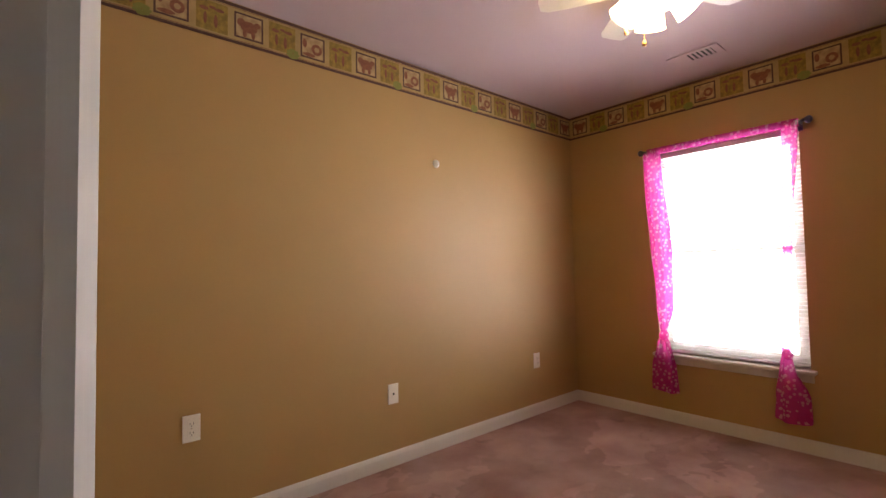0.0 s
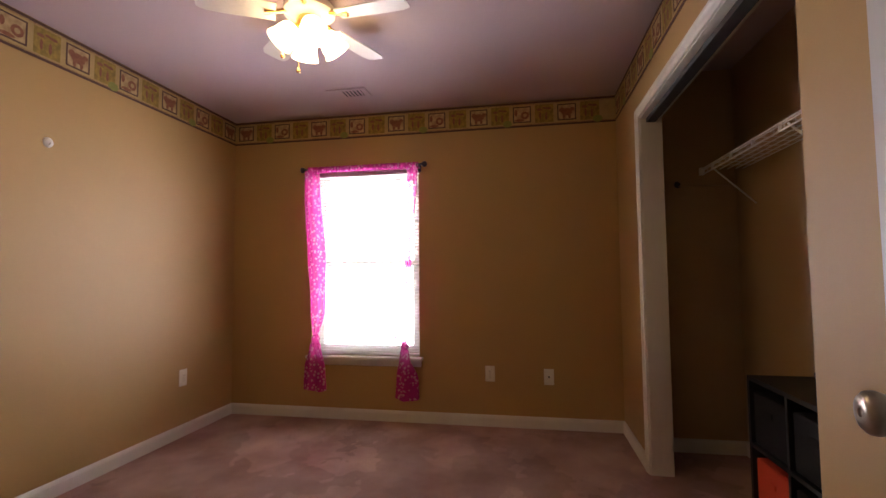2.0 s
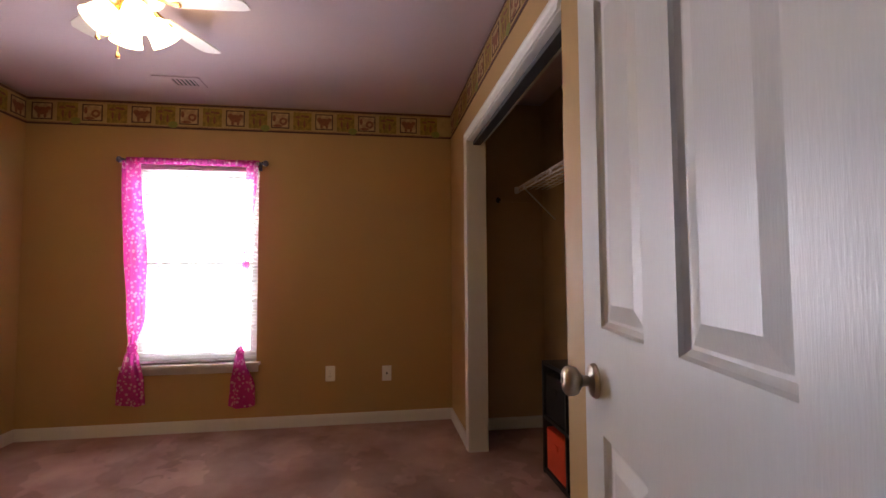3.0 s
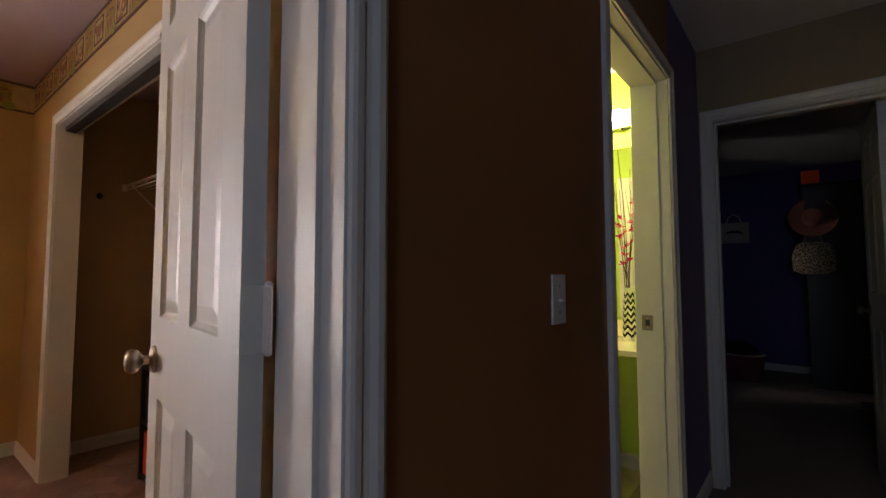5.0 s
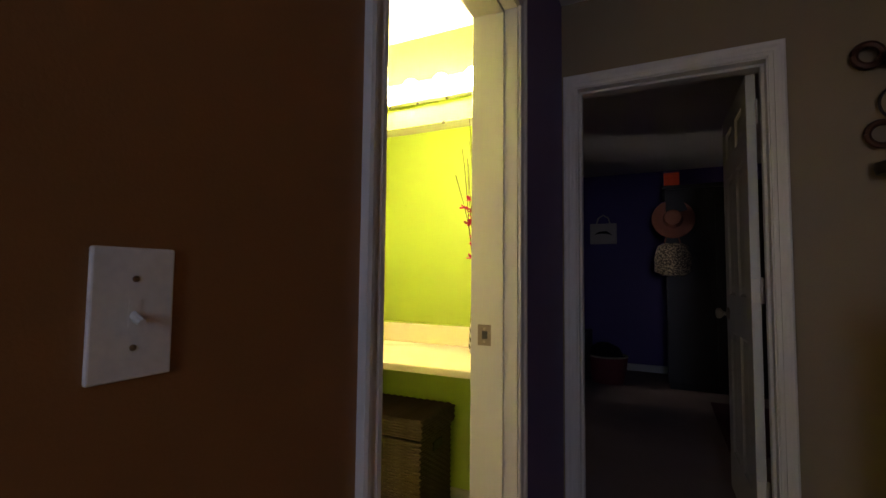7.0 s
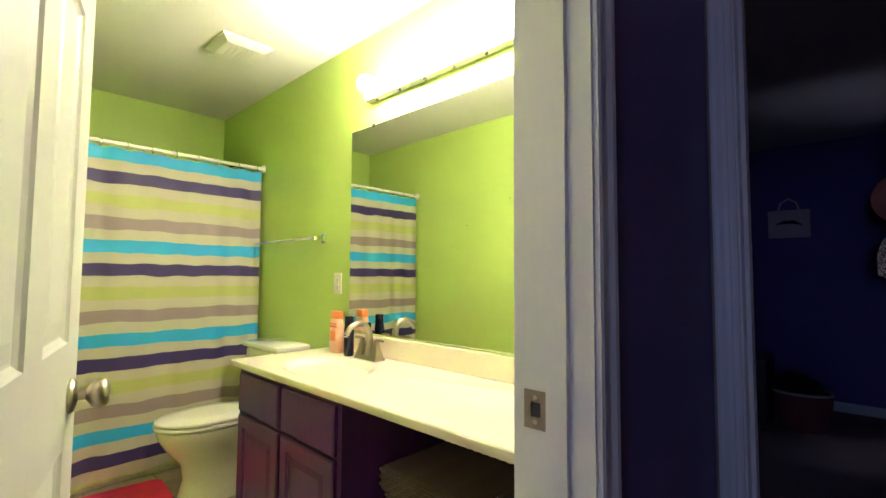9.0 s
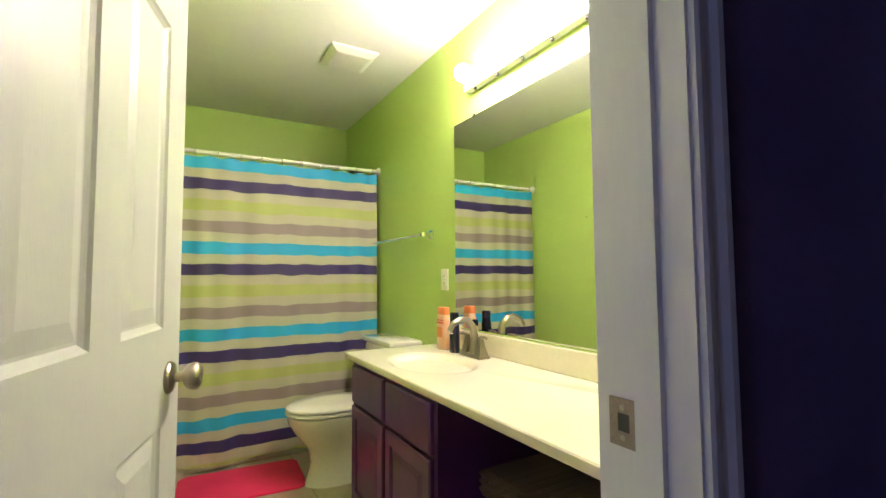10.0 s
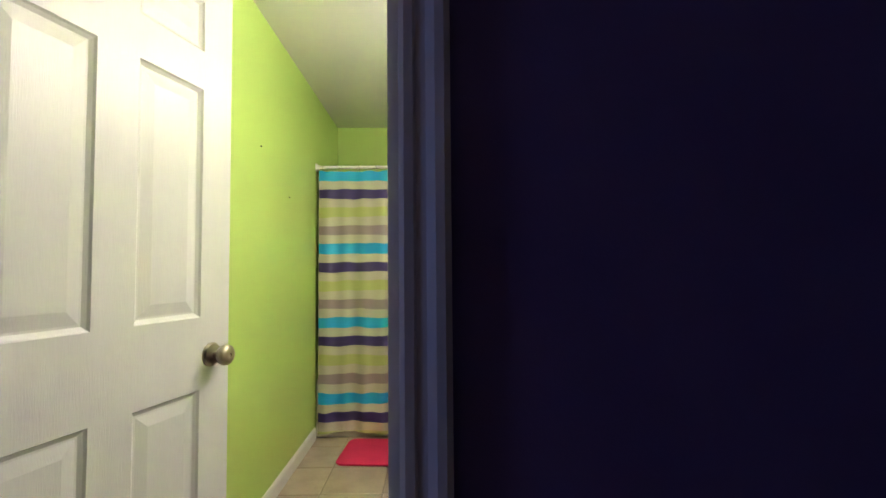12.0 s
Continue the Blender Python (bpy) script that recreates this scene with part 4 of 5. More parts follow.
cube = thing("cube_organizer", (-1.3, -0.47, FB), "black cube shelf holding an orange fabric bin", "shelf unit")
cx0, cx1, cy0, cy1 = -1.69, -1.03, -0.65, -0.36
part("side_panel", boxes((cx0, cx0 + 0.02, cy0, cy1, FB, 0.64)), BLACK, cube)
part("side_panel", boxes((cx1 - 0.02, cx1, cy0, cy1, FB, 0.64)), BLACK, cube)
part("top", boxes((cx0 + 0.02, cx1 - 0.02, cy0, cy1, 0.62, 0.64)), BLACK, cube)
part("bottom", boxes((cx0 + 0.02, cx1 - 0.02, cy0, cy1, FB + 0.01, FB + 0.03)), BLACK, cube)
part("shelf", boxes((cx0 + 0.02, cx1 - 0.02, cy0 + 0.01, cy1, 0.315, 0.333)), BLACK, cube)
part("divider", boxes((-1.369, -1.351, cy0 + 0.01, cy1, FB + 0.03, 0.315)), BLACK, cube)
part("divider", boxes((-1.369, -1.351, cy0 + 0.01, cy1, 0.333, 0.62)), BLACK, cube)
part("back_panel", boxes((cx0 + 0.02, cx1 - 0.02, cy0, cy0 + 0.008, FB + 0.03, 0.62)), BLACK, cube)
for x, z, mt, lb in ((-1.345, FB + 0.031, ORANGE, "orange fabric storage bin in a cube shelf"), (-1.345, 0.336, BLACKCLOTH, "black fabric storage bin in a cube shelf"), (-1.664, 0.336, BLACKCLOTH, "black fabric storage bin in a cube shelf"), (-1.664, FB + 0.031, BLACKCLOTH, "black fabric storage bin in a cube shelf")):
    b = thing("fabric_bin", (x + 0.14, -0.47, z), lb, "storage bin", "bins in the cube shelf")
    part("body", box(bmesh.new(), x, x + 0.285, cy0 + 0.02, cy1 - 0.012, z, z + 0.235, bevel=0.008), mt, b)
    part("pull_tab", boxes((x + 0.12, x + 0.165, cy1 - 0.012, cy1 - 0.007, z + 0.15, z + 0.175)), mt, b)
keep_box = thing("storage_box", (-1.60, -0.48, 0.64), "small black lidded box standing on the cube shelf", "box")
part("body", boxes((-1.66, -1.53, -0.60, -0.38, 0.641, 0.735), bevel=0.004), BLACKCLOTH, keep_box)
part("lid", boxes((-1.664, -1.526, -0.604, -0.376, 0.736, 0.757), bevel=0.004), BLACK, keep_box)
ORIGIN.x = 0.0
# ---- bathroom ----
tub = thing("bathtub", (-0.37, -1.51, 0), "white built-in tub behind the shower curtain", "bathtub")
part("apron", boxes((-0.725, -0.69, BS, BN, 0.0, 0.40), bevel=0.006), PORCELAIN, tub)
part("rim", boxes((-0.69, -0.60, BS, BN, 0.34, 0.40), (-0.08, 0.0, BS, BN, 0.34, 0.40), (-0.60, -0.08, BS, BS + 0.09, 0.34, 0.40), (-0.60, -0.08, BN - 0.09, BN, 0.34, 0.40)), PORCELAIN, tub)
part("basin", boxes((-0.69, 0.0, BS, BN, 0.0, 0.10)), PORCELAIN, tub)
srod = thing("shower_rod", (-0.745, -1.51, 1.915), "white shower curtain rod with end flanges", "curtain rod")
part("pole", tube(bmesh.new(), [(-0.745, BS + 0.001, 1.915), (-0.745, BN - 0.001, 1.915)], 0.0125, 16), PLASTIC, srod, "", True)
for y, s in ((BS, 1), (BN, -1)):
    part("flange", lathe(bmesh.new(), [(0.030, 0.0), (0.030, 0.006), (0.018, 0.018), (0.015, 0.028)], 20, Matrix.Translation((-0.745, y, 1.915)) @ Matrix.Rotation(radians(-90 * s), 4, "X")), PLASTIC, srod, "", True)


def fold(y):
    """How far the cloth stands out from its line, by the place along the rod."""
    u = (y - BS) / (BN - BS)
    return 0.007 * math.sin(u * 61 + 1.8 * math.sin(u * 7)) + 0.009 * math.sin(u * 27 + 1)


sc = thing("shower_curtain", (-0.765, -1.51, 0.05), "shower curtain striped cyan, navy, green, grey, cream", "shower curtain")
bm = bmesh.new()
NY, NZ = 150, 40
front, back = [], []
for i in range(NY + 1):
    y = BS + 0.025 + (BN - BS - 0.05) * i / NY
    fr, bk = [], []
    for j in range(NZ + 1):
        f = j / NZ
        z = 1.885 + 0.006 * math.cos(i / NY * 2 * math.pi * 12) * max(0, 1 - f * 6) + (0.045 - 1.885) * f + 0.010 * math.sin(i * 0.11) * f
        x = -0.760 - fold(y) * (0.55 + 0.5 * f) - 0.012 * f
        fr.append(bm.verts.new((x, y, z)))
        bk.append(bm.verts.new((x + 0.002, y, z)))
    front.append(fr), back.append(bk)
for g in (front, back):
    for i in range(NY):
        for j in range(NZ):
            bm.faces.new((g[i][j], g[i + 1][j], g[i + 1][j + 1], g[i][j + 1]))
for i in range(NY):
    bm.faces.new((front[i][0], back[i][0], back[i + 1][0], front[i + 1][0]))
    bm.faces.new((front[i][NZ], front[i + 1][NZ], back[i + 1][NZ], back[i][NZ]))
for i in (0, NY):
    for j in range(NZ):
        bm.faces.new((front[i][j], front[i][j + 1], back[i][j + 1], back[i][j]))
bmesh.ops.translate(bm, vec=(0.765, 1.51, 0), verts=bm.verts[:])
cloth = part("cloth", bm, STRIPES, sc, "", True, True)
cloth.location.z = -0.05
bm = bmesh.new()
tube(bm, [(0.022 * math.cos(a), 0, 0.022 * math.sin(a)) for a in (k * 2 * math.pi / 18 for k in range(18))] + [(0.022, 0, -0.001)], 0.0030, 6)
tube(bm, [(0, 0, -0.020), (0.0, 0.001, -0.030), (0.0, 0.0, -0.042)], 0.0016, 5)
ring = finish("ring", bm, CHROME, True)
for i in range(12):
    piece("ring", ring, sc, Matrix.Translation((-0.745, BS + 0.055 + (BN - BS - 0.11) * i / 11, 1.907)) @ Matrix.Rotation(radians(8 * math.sin(i * 2.1)), 4, "Z"))
liner = solid("curtain_liner", loft(bmesh.new(), [[(-0.715, y, 0.03), (-0.712, y, 0.03), (-0.712, y, 1.88), (-0.715, y, 1.88)] for y in (BS + 0.012, BS + 0.04, BN - 0.012)]), PLASTIC, "plain white liner behind the shower curtain", "curtain liner")

# toilet
T = thing("toilet", (-1.22, -1.92, 0), "white two-piece toilet with the lid closed", "toilet")
def oval(cx, cy, rx, ry, z, n=32, back=1.0):
    return [(cx + rx * math.cos(2 * math.pi * k / n), cy + (ry if math.sin(2 * math.pi * k / n) > 0 else ry * back) * math.sin(2 * math.pi * k / n), z) for k in range(n)]
part("bowl", loft(bmesh.new(), [oval(-1.22, -1.83, 0.105, 0.20, 0.0, back=1.2), oval(-1.22, -1.83, 0.10, 0.19, 0.03, back=1.2), oval(-1.22, -1.81, 0.085, 0.145, 0.12, back=1.4), oval(-1.22, -1.80, 0.10, 0.15, 0.20, back=1.4),
                                oval(-1.22, -1.79, 0.15, 0.215, 0.29), oval(-1.22, -1.785, 0.178, 0.245, 0.35), oval(-1.22, -1.785, 0.182, 0.250, 0.385), oval(-1.22, -1.785, 0.17, 0.24, 0.39)]), PORCELAIN, T, "", True)
part("seat", loft(bmesh.new(), [oval(-1.22, -1.785, 0.175, 0.25, 0.391), oval(-1.22, -1.785, 0.186, 0.262, 0.398), oval(-1.22, -1.785, 0.186, 0.262, 0.408), oval(-1.22, -1.785, 0.178, 0.254, 0.413)]), PORCELAIN, T, "", True)
part("lid", loft(bmesh.new(), [oval(-1.22, -1.785, 0.176, 0.252, 0.415), oval(-1.22, -1.785, 0.184, 0.260, 0.421), oval(-1.22, -1.785, 0.183, 0.258, 0.431), oval(-1.22, -1.785, 0.165, 0.238, 0.440), oval(-1.22, -1.785, 0.09, 0.14, 0.444)]), PORCELAIN, T, "", True)
part("tank", box(bmesh.new(), -1.43, -1.01, -2.245, -2.055, 0.37, 0.735, bevel=0.022), PORCELAIN, T, "", True)
part("tank_lid", box(bmesh.new(), -1.445, -0.995, -2.255, -2.04, 0.736, 0.772, bevel=0.013), PORCELAIN, T, "", True)
lever = part("flush_lever", tube(bmesh.new(), [(-1.38, -2.056, 0.68), (-1.38, -2.04, 0.68), (-1.36, -2.03, 0.678), (-1.31, -2.028, 0.672)], [0.008, 0.007, 0.006, 0.007], 10), CHROME, T, "", True)
part("neck", boxes((-1.31, -1.13, -2.20, -2.02, 0.20, 0.375), bevel=0.02), PORCELAIN, T, "", True)

# vanity: cabinet, worktop with a moulded basin, backsplash
CT = 0.782
cab = thing("vanity_cabinet", (-2.1, -2.0, 0), "dark cherry vanity cabinet with two doors", "cabinet")
vx0, vx1, vf = -2.52, -1.70, -1.745
for a in (vx0, vx1 - 0.018):
    part("side_panel", boxes((a, a + 0.018, BS + 0.005, vf - 0.02, 0.0, 0.752)), CHERRY, cab)
part("bottom", boxes((vx0 + 0.018, vx1 - 0.018, BS + 0.012, vf - 0.02, 0.09, 0.108)), CHERRY, cab)
part("back_panel", boxes((vx0 + 0.018, vx1 - 0.018, BS + 0.005, BS + 0.012, 0.108, 0.752)), CHERRY, cab)
part("toe_kick", boxes((vx0 + 0.018, vx1 - 0.018, vf - 0.09, vf - 0.075, 0.0, 0.09)), CHERRY, cab)
part("face_frame", boxes((vx0, vx0 + 0.045, vf - 0.02, vf, 0.09, 0.752), (vx1 - 0.045, vx1, vf - 0.02, vf, 0.09, 0.752), (vx0 + 0.045, vx1 - 0.045, vf - 0.02, vf, 0.715, 0.752), (vx0 + 0.045, vx1 - 0.045, vf - 0.02, vf, 0.09, 0.13), (vx0 + 0.045, vx1 - 0.045, vf - 0.02, vf, 0.535, 0.565), ((vx0 + vx1) / 2 - 0.02, (vx0 + vx1) / 2 + 0.02, vf - 0.02, vf, 0.13, 0.535), ((vx0 + vx1) / 2 - 0.02, (vx0 + vx1) / 2 + 0.02, vf - 0.02, vf, 0.565, 0.715)), CHERRY, cab)


def cabinet_panel(owner, name, x0, x1, z0, z1, y):
    """A framed front with a bevelled field, facing +y."""
    bm = bmesh.new()
    rings = []
    for inset, d in ((0.0, 0.0), (0.0, 0.014), (0.006, 0.019), (0.050, 0.019), (0.056, 0.011), (0.066, 0.011), (0.088, 0.017)):
        rings.append([(x0 + inset, y + d, z0 + inset), (x1 - inset, y + d, z0 + inset), (x1 - inset, y + d, z1 - inset), (x0 + inset, y + d, z1 - inset)])
    return part(name, loft(bm, rings), CHERRY, owner)


xm = (vx0 + vx1) / 2
for a, b in ((vx0 + 0.025, xm - 0.012), (xm + 0.012, vx1 - 0.025)):
    cabinet_panel(cab, "door", a, b, 0.115, 0.545, vf)
    bm = bmesh.new()
    rings = [[(a + i, vf + d, 0.56 + i), (b - i, vf + d, 0.56 + i), (b - i, vf + d, 0.73 - i), (a + i, vf + d, 0.73 - i)] for i, d in ((0.0, 0.0), (0.0, 0.013), (0.007, 0.019), (0.03, 0.019))]
    part("drawer_front", loft(bm, rings), CHERRY, cab)

top = thing("countertop", (-2.5, -2.0, 0.752), "cream cultured-marble vanity top with a moulded sink", "countertop")
X0, X1, Y0, Y1 = IN + 0.002, -1.655, BS + 0.002, -1.715
SX, SY, RX, RY = -2.10, -1.955, 0.235, 0.165
bm = bmesh.new()
n = 48
def square_ring(z, inset=0.0):
    out = []
    for k in range(n):
        a = 2 * math.pi * k / n
        c, s = math.cos(a), math.sin(a)
        f = min((X1 - inset - SX) / c if c > 1e-6 else 1e9, (SX - X0 - inset) / -c if c < -1e-6 else 1e9, (Y1 - inset - SY) / s if s > 1e-6 else 1e9, (SY - Y0 - inset) / -s if s < -1e-6 else 1e9)
        out.append(Vector((SX + f * c, SY + f * s, z)))
    for corner in ((X0 + inset, Y0 + inset), (X0 + inset, Y1 - inset), (X1 - inset, Y0 + inset), (X1 - inset, Y1 - inset)):
        near = min(range(n), key=lambda k: (out[k].x - corner[0]) ** 2 + (out[k].y - corner[1]) ** 2)
        out[near] = Vector((*corner, z))
    return out
def basin_ring(f, z):
    return [Vector((SX + RX * f * math.cos(2 * math.pi * k / n), SY + RY * f * math.sin(2 * math.pi * k / n), z)) for k in range(n)]
rings = [square_ring(CT - 0.030, 0.004), square_ring(CT - 0.024), square_ring(CT - 0.004), square_ring(CT, 0.004), basin_ring(1.16, CT), basin_ring(1.08, CT - 0.0015), basin_ring(1.0, CT - 0.006), basin_ring(0.94, CT - 0.018), basin_ring(0.88, CT - 0.038), basin_ring(0.80, CT - 0.075), basin_ring(0.55, CT - 0.115), basin_ring(0.2, CT - 0.13), basin_ring(0.09, CT - 0.132)]
part("slab", loft(bm, rings), MARBLE, top, "", True)
part("drain", lathe(bmesh.new(), [(0.022, 0.0), (0.022, 0.003), (0.012, 0.004)], 18, Matrix.Translation((SX, SY, CT - 0.131))), NICKEL, top, "", True)
part("backsplash", boxes((X0, X1, BS + 0.001, BS + 0.021, CT + 0.0005, CT + 0.098), bevel=0.004), MARBLE, top)
part("side_splash", boxes((IN + 0.001, IN + 0.02, BS + 0.022, Y1 - 0.02, CT + 0.0005, CT + 0.098), bevel=0.004), MARBLE, top)

faucet = thing("faucet", (SX, -2.175, CT), "brushed nickel centre-set faucet with two lever handles", "faucet")
part("base", loft(bmesh.new(), [[(SX + sx * w, -2.175 + sy * d, CT + z) for sx, sy in ((-1, -1), (1, -1), (1, 1), (-1, 1))] for w, d, z in ((0.082, 0.030, 0.0), (0.080, 0.028, 0.012), (0.070, 0.021, 0.020))]), NICKEL, faucet, "", True)
arc = [(SX, -2.175, CT + 0.018), (SX, -2.178, CT + 0.09), (SX, -2.170, CT + 0.135), (SX, -2.145, CT + 0.165), (SX, -2.105, CT + 0.172), (SX, -2.065, CT + 0.155), (SX, -2.045, CT + 0.125)]
part("spout", tube(bmesh.new(), arc, [0.023, 0.017, 0.0155, 0.015, 0.0145, 0.0135, 0.013], 16), NICKEL, faucet, "", True)
for s in (-1, 1):
    h = part("handle", loft(bmesh.new(), [[(SX + s * 0.054 + a * w, -2.175 + b * w, CT + z) for a, b in ((-1, -1), (1, -1), (1, 1), (-1, 1))] for w, z in ((0.024, 0.016), (0.014, 0.05), (0.009, 0.085), (0.009, 0.094))]), NICKEL, faucet, "", True)
    part("lever", tube(bmesh.new(), [(SX + s * 0.048, -2.175, CT + 0.092), (SX + s * 0.08, -2.173, CT + 0.096), (SX + s * 0.105, -2.17, CT + 0.094)], [0.007, 0.0065, 0.006], 10), NICKEL, h, "", True)

# bottles by the sink
def bottle(name, x, y, w, d, h, mat, cap_mat, cap_h, label, bars=()):
    b = thing(name, (x, y, CT), label, "bottle", "toiletries beside the sink")
    def ring(f, z):
        return [(x + w * f * math.copysign(abs(math.cos(a)) ** 0.6, math.cos(a)), y + d * f * math.copysign(abs(math.sin(a)) ** 0.7, math.sin(a)), CT + z) for a in (2 * math.pi * k / 24 for k in range(24))]
    part("body", loft(bmesh.new(), [ring(0.9, 0.0), ring(1.0, 0.006), ring(1.0, h * 0.4), ring(0.97, h * 0.8), ring(0.85, h * 0.97), ring(0.6, h)]), mat, b, "", True)
    part("cap", loft(bmesh.new(), [ring(0.86, h * 0.985), ring(0.88, h + 0.004), ring(0.86, h + cap_h * 0.9), ring(0.78, h + cap_h)]), cap_mat, b, "", True)
    for wx, zz, hh, mt in bars:
        part("print", boxes((x - w * wx, x + w * wx, y + d * 0.55, y + d * 1.01, CT + zz, CT + zz + hh)), mt, b)


bottle("shampoo_bottle", -1.825, -2.175, 0.044, 0.024, 0.175, BOTTLEO, CAPO, 0.034, "peach shampoo bottle with an orange flip cap", ((0.7, 0.142, 0.006, LABELR), (0.7, 0.128, 0.009, LABELR), (0.55, 0.06, 0.05, CAPO)))
bottle("body_wash_bottle", -1.955, -2.16, 0.026, 0.020, 0.155, BOTTLEK, BOTTLEK, 0.036, "dark navy body wash bottle", ((0.6, 0.09, 0.006, LABELW),))
bottle("lotion_tube", -1.90, -2.19, 0.017, 0.014, 0.115, BOTTLEY, BOTTLEK, 0.030, "slim yellow lotion tube with a dark cap")

# mirror and light bar
mir = thing("wall_mirror", (-2.56, BS, 0.885), "large frameless bathroom mirror above the vanity", "mirror", kind="structure")
part("mirror_glass", boxes((-3.30, -1.815, BS + 0.0005, BS + 0.006, 0.888, 1.945)), MIRROR, mir)
for x in (-2.0, -2.9):
    part("clip", boxes((x - 0.008, x + 0.008, BS + 0.0005, BS + 0.010, 1.938, 1.953)), DARKSLOT, mir)
bar = thing("vanity_light", (-2.58, BS, 2.12), "chrome vanity light bar with a row of lit globes", "light fixture")
# the plate's white stands in for the globes' glare on it
part("back_plate", boxes((-3.20, -1.97, BS + 0.0005, BS + 0.045, 2.065, 2.175), bevel=0.006), PLASTIC, bar, "back plate, coloured white for the globes' glare")
for i in range(7):
    x = -2.055 - i * 0.175
    s = part("lamp_socket", lathe(bmesh.new(), [(0.026, 0.0), (0.026, 0.012), (0.018, 0.02)], 18, Matrix.Translation((x, BS + 0.045, 2.12)) @ Matrix.Rotation(radians(-90), 4, "X")), CHROME, bar, "", True)
    bm = bmesh.new()
    bmesh.ops.create_uvsphere(bm, u_segments=20, v_segments=12, radius=0.042, matrix=Matrix.Translation((x, BS + 0.10, 2.12)))
    part("globe", bm, GLOW_BATH, s, "glowing globe bulb", True)
    part("thumb_screw", lathe(bmesh.new(), [(0.006, -0.012), (0.008, -0.006), (0.006, 0.0)], 10, Matrix.Translation((x, BS + 0.03, 2.066))), IRON, s, "", True)

tb = thing("towel_bar", (-1.18, BS, 1.38), "chrome towel bar mounted on the lime wall", "towel bar")
part("bar", tube(bmesh.new(), [(-1.545, BS + 0.058, 1.385), (-0.715, BS + 0.058, 1.385)], 0.008, 14), CHROME, tb, "", True)
for x in (-1.55, -0.71):
    part("post", loft(bmesh.new(), [[(x + a * w, BS + d, 1.385 + b * w) for a, b in ((-1, -1), (1, -1), (1, 1), (-1, 1))] for w, d in ((0.026, 0.0005), (0.026, 0.006), (0.013, 0.014), (0.012, 0.066), (0.010, 0.07))]), CHROME, tb, "", True)
hk = thing("wall_shower", (-0.40, BS, 1.97), "chrome shower arm above the curtain rod", "shower head")
part("pipe", tube(bmesh.new(), [(-0.40, BS + 0.001, 1.98), (-0.40, BS + 0.07, 1.985), (-0.40, BS + 0.13, 1.955)], 0.009, 10), IRON, hk, "", True)
part("head", lathe(bmesh.new(), [(0.010, 0.0), (0.014, 0.02), (0.032, 0.05), (0.034, 0.06)], 18, Matrix.Translation((-0.40, BS + 0.128, 1.957)) @ Matrix.Rotation(radians(215), 4, "X")), IRON, hk, "", True)

ef = thing("exhaust_fan_cover", (-1.31, -1.84, H), "white square bathroom exhaust fan cover", "exhaust fan", kind="structure")
part("cover", loft(bmesh.new(), [[(-1.31 + a * w, -1.84 + b * w, H - d) for a, b in ((-1, -1), (1, -1), (1, 1), (-1, 1))] for w, d in ((0.135, 0.0005), (0.135, 0.010), (0.10, 0.032), (0.092, 0.034))]), PLASTIC, ef)
bm = bmesh.new()
for i in range(5):
    box(bm, -1.31 - 0.07, -1.31 + 0.07, -1.84 - 0.06 + i * 0.028, -1.84 - 0.054 + i * 0.028, H - 0.0365, H - 0.033)
part("grille", bm, PLASTIC, ef)

# pink mat
mat_ob = thing("bath_mat", (-1.02, -1.335, 0), "hot pink rounded bath mat on the tile floor", "bath mat", rz=-4)
def rounded(w, h, r, z, k=8):
    out = []
    for cx, cy, a0 in ((w - r, h - r, 0), (-w + r, h - r, 90), (-w + r, -h + r, 180), (w - r, -h + r, 270)):
        out += [(cx + r * math.cos(radians(a0 + 90 * i / k)), cy + r * math.sin(radians(a0 + 90 * i / k)), z) for i in range(k + 1)]
    return out
part("mat_body", loft(bmesh.new(), [rounded(0.203, 0.318, 0.05, 0.001), rounded(0.208, 0.323, 0.055, 0.006), rounded(0.206, 0.321, 0.053, 0.013), rounded(0.197, 0.312, 0.045, 0.017)]), MATPINK, mat_ob, "", True, True)

# wicker hamper under the counter
ham = thing("wicker_hamper", (-2.76, -2.08, 0), "brown woven wicker hamper with a flat lid", "hamper")
hx0, hx1, hy0, hy1 = -2.975, -2.545, -2.235, -1.91
part("core", boxes((hx0 + 0.012, hx1 - 0.012, hy0 + 0.012, hy1 - 0.012, 0.0, 0.40)), WICKER, ham)


def strand_ring(x0, x1, y0, y1, z, r, phase, amp=0.004):
    pts, per = [], 0.04
    for (ax, ay), (bx, by) in (((x0, y0), (x1, y0)), ((x1, y0), (x1, y1)), ((x1, y1), (x0, y1)), ((x0, y1), (x0, y0))):
        k = int(round(math.hypot(bx - ax, by - ay) / (per / 2)))
        for i in range(k):
            f = i / k
            nx, ny = (by - ay), -(bx - ax)
            L = math.hypot(nx, ny)
            s = amp * (1 if (i + phase) % 2 else -1)
            pts.append((ax + (bx - ax) * f + nx / L * s, ay + (by - ay) * f + ny / L * s, z))
    pts.append(pts[0])
    return tube(bmesh.new(), pts, r, 5)


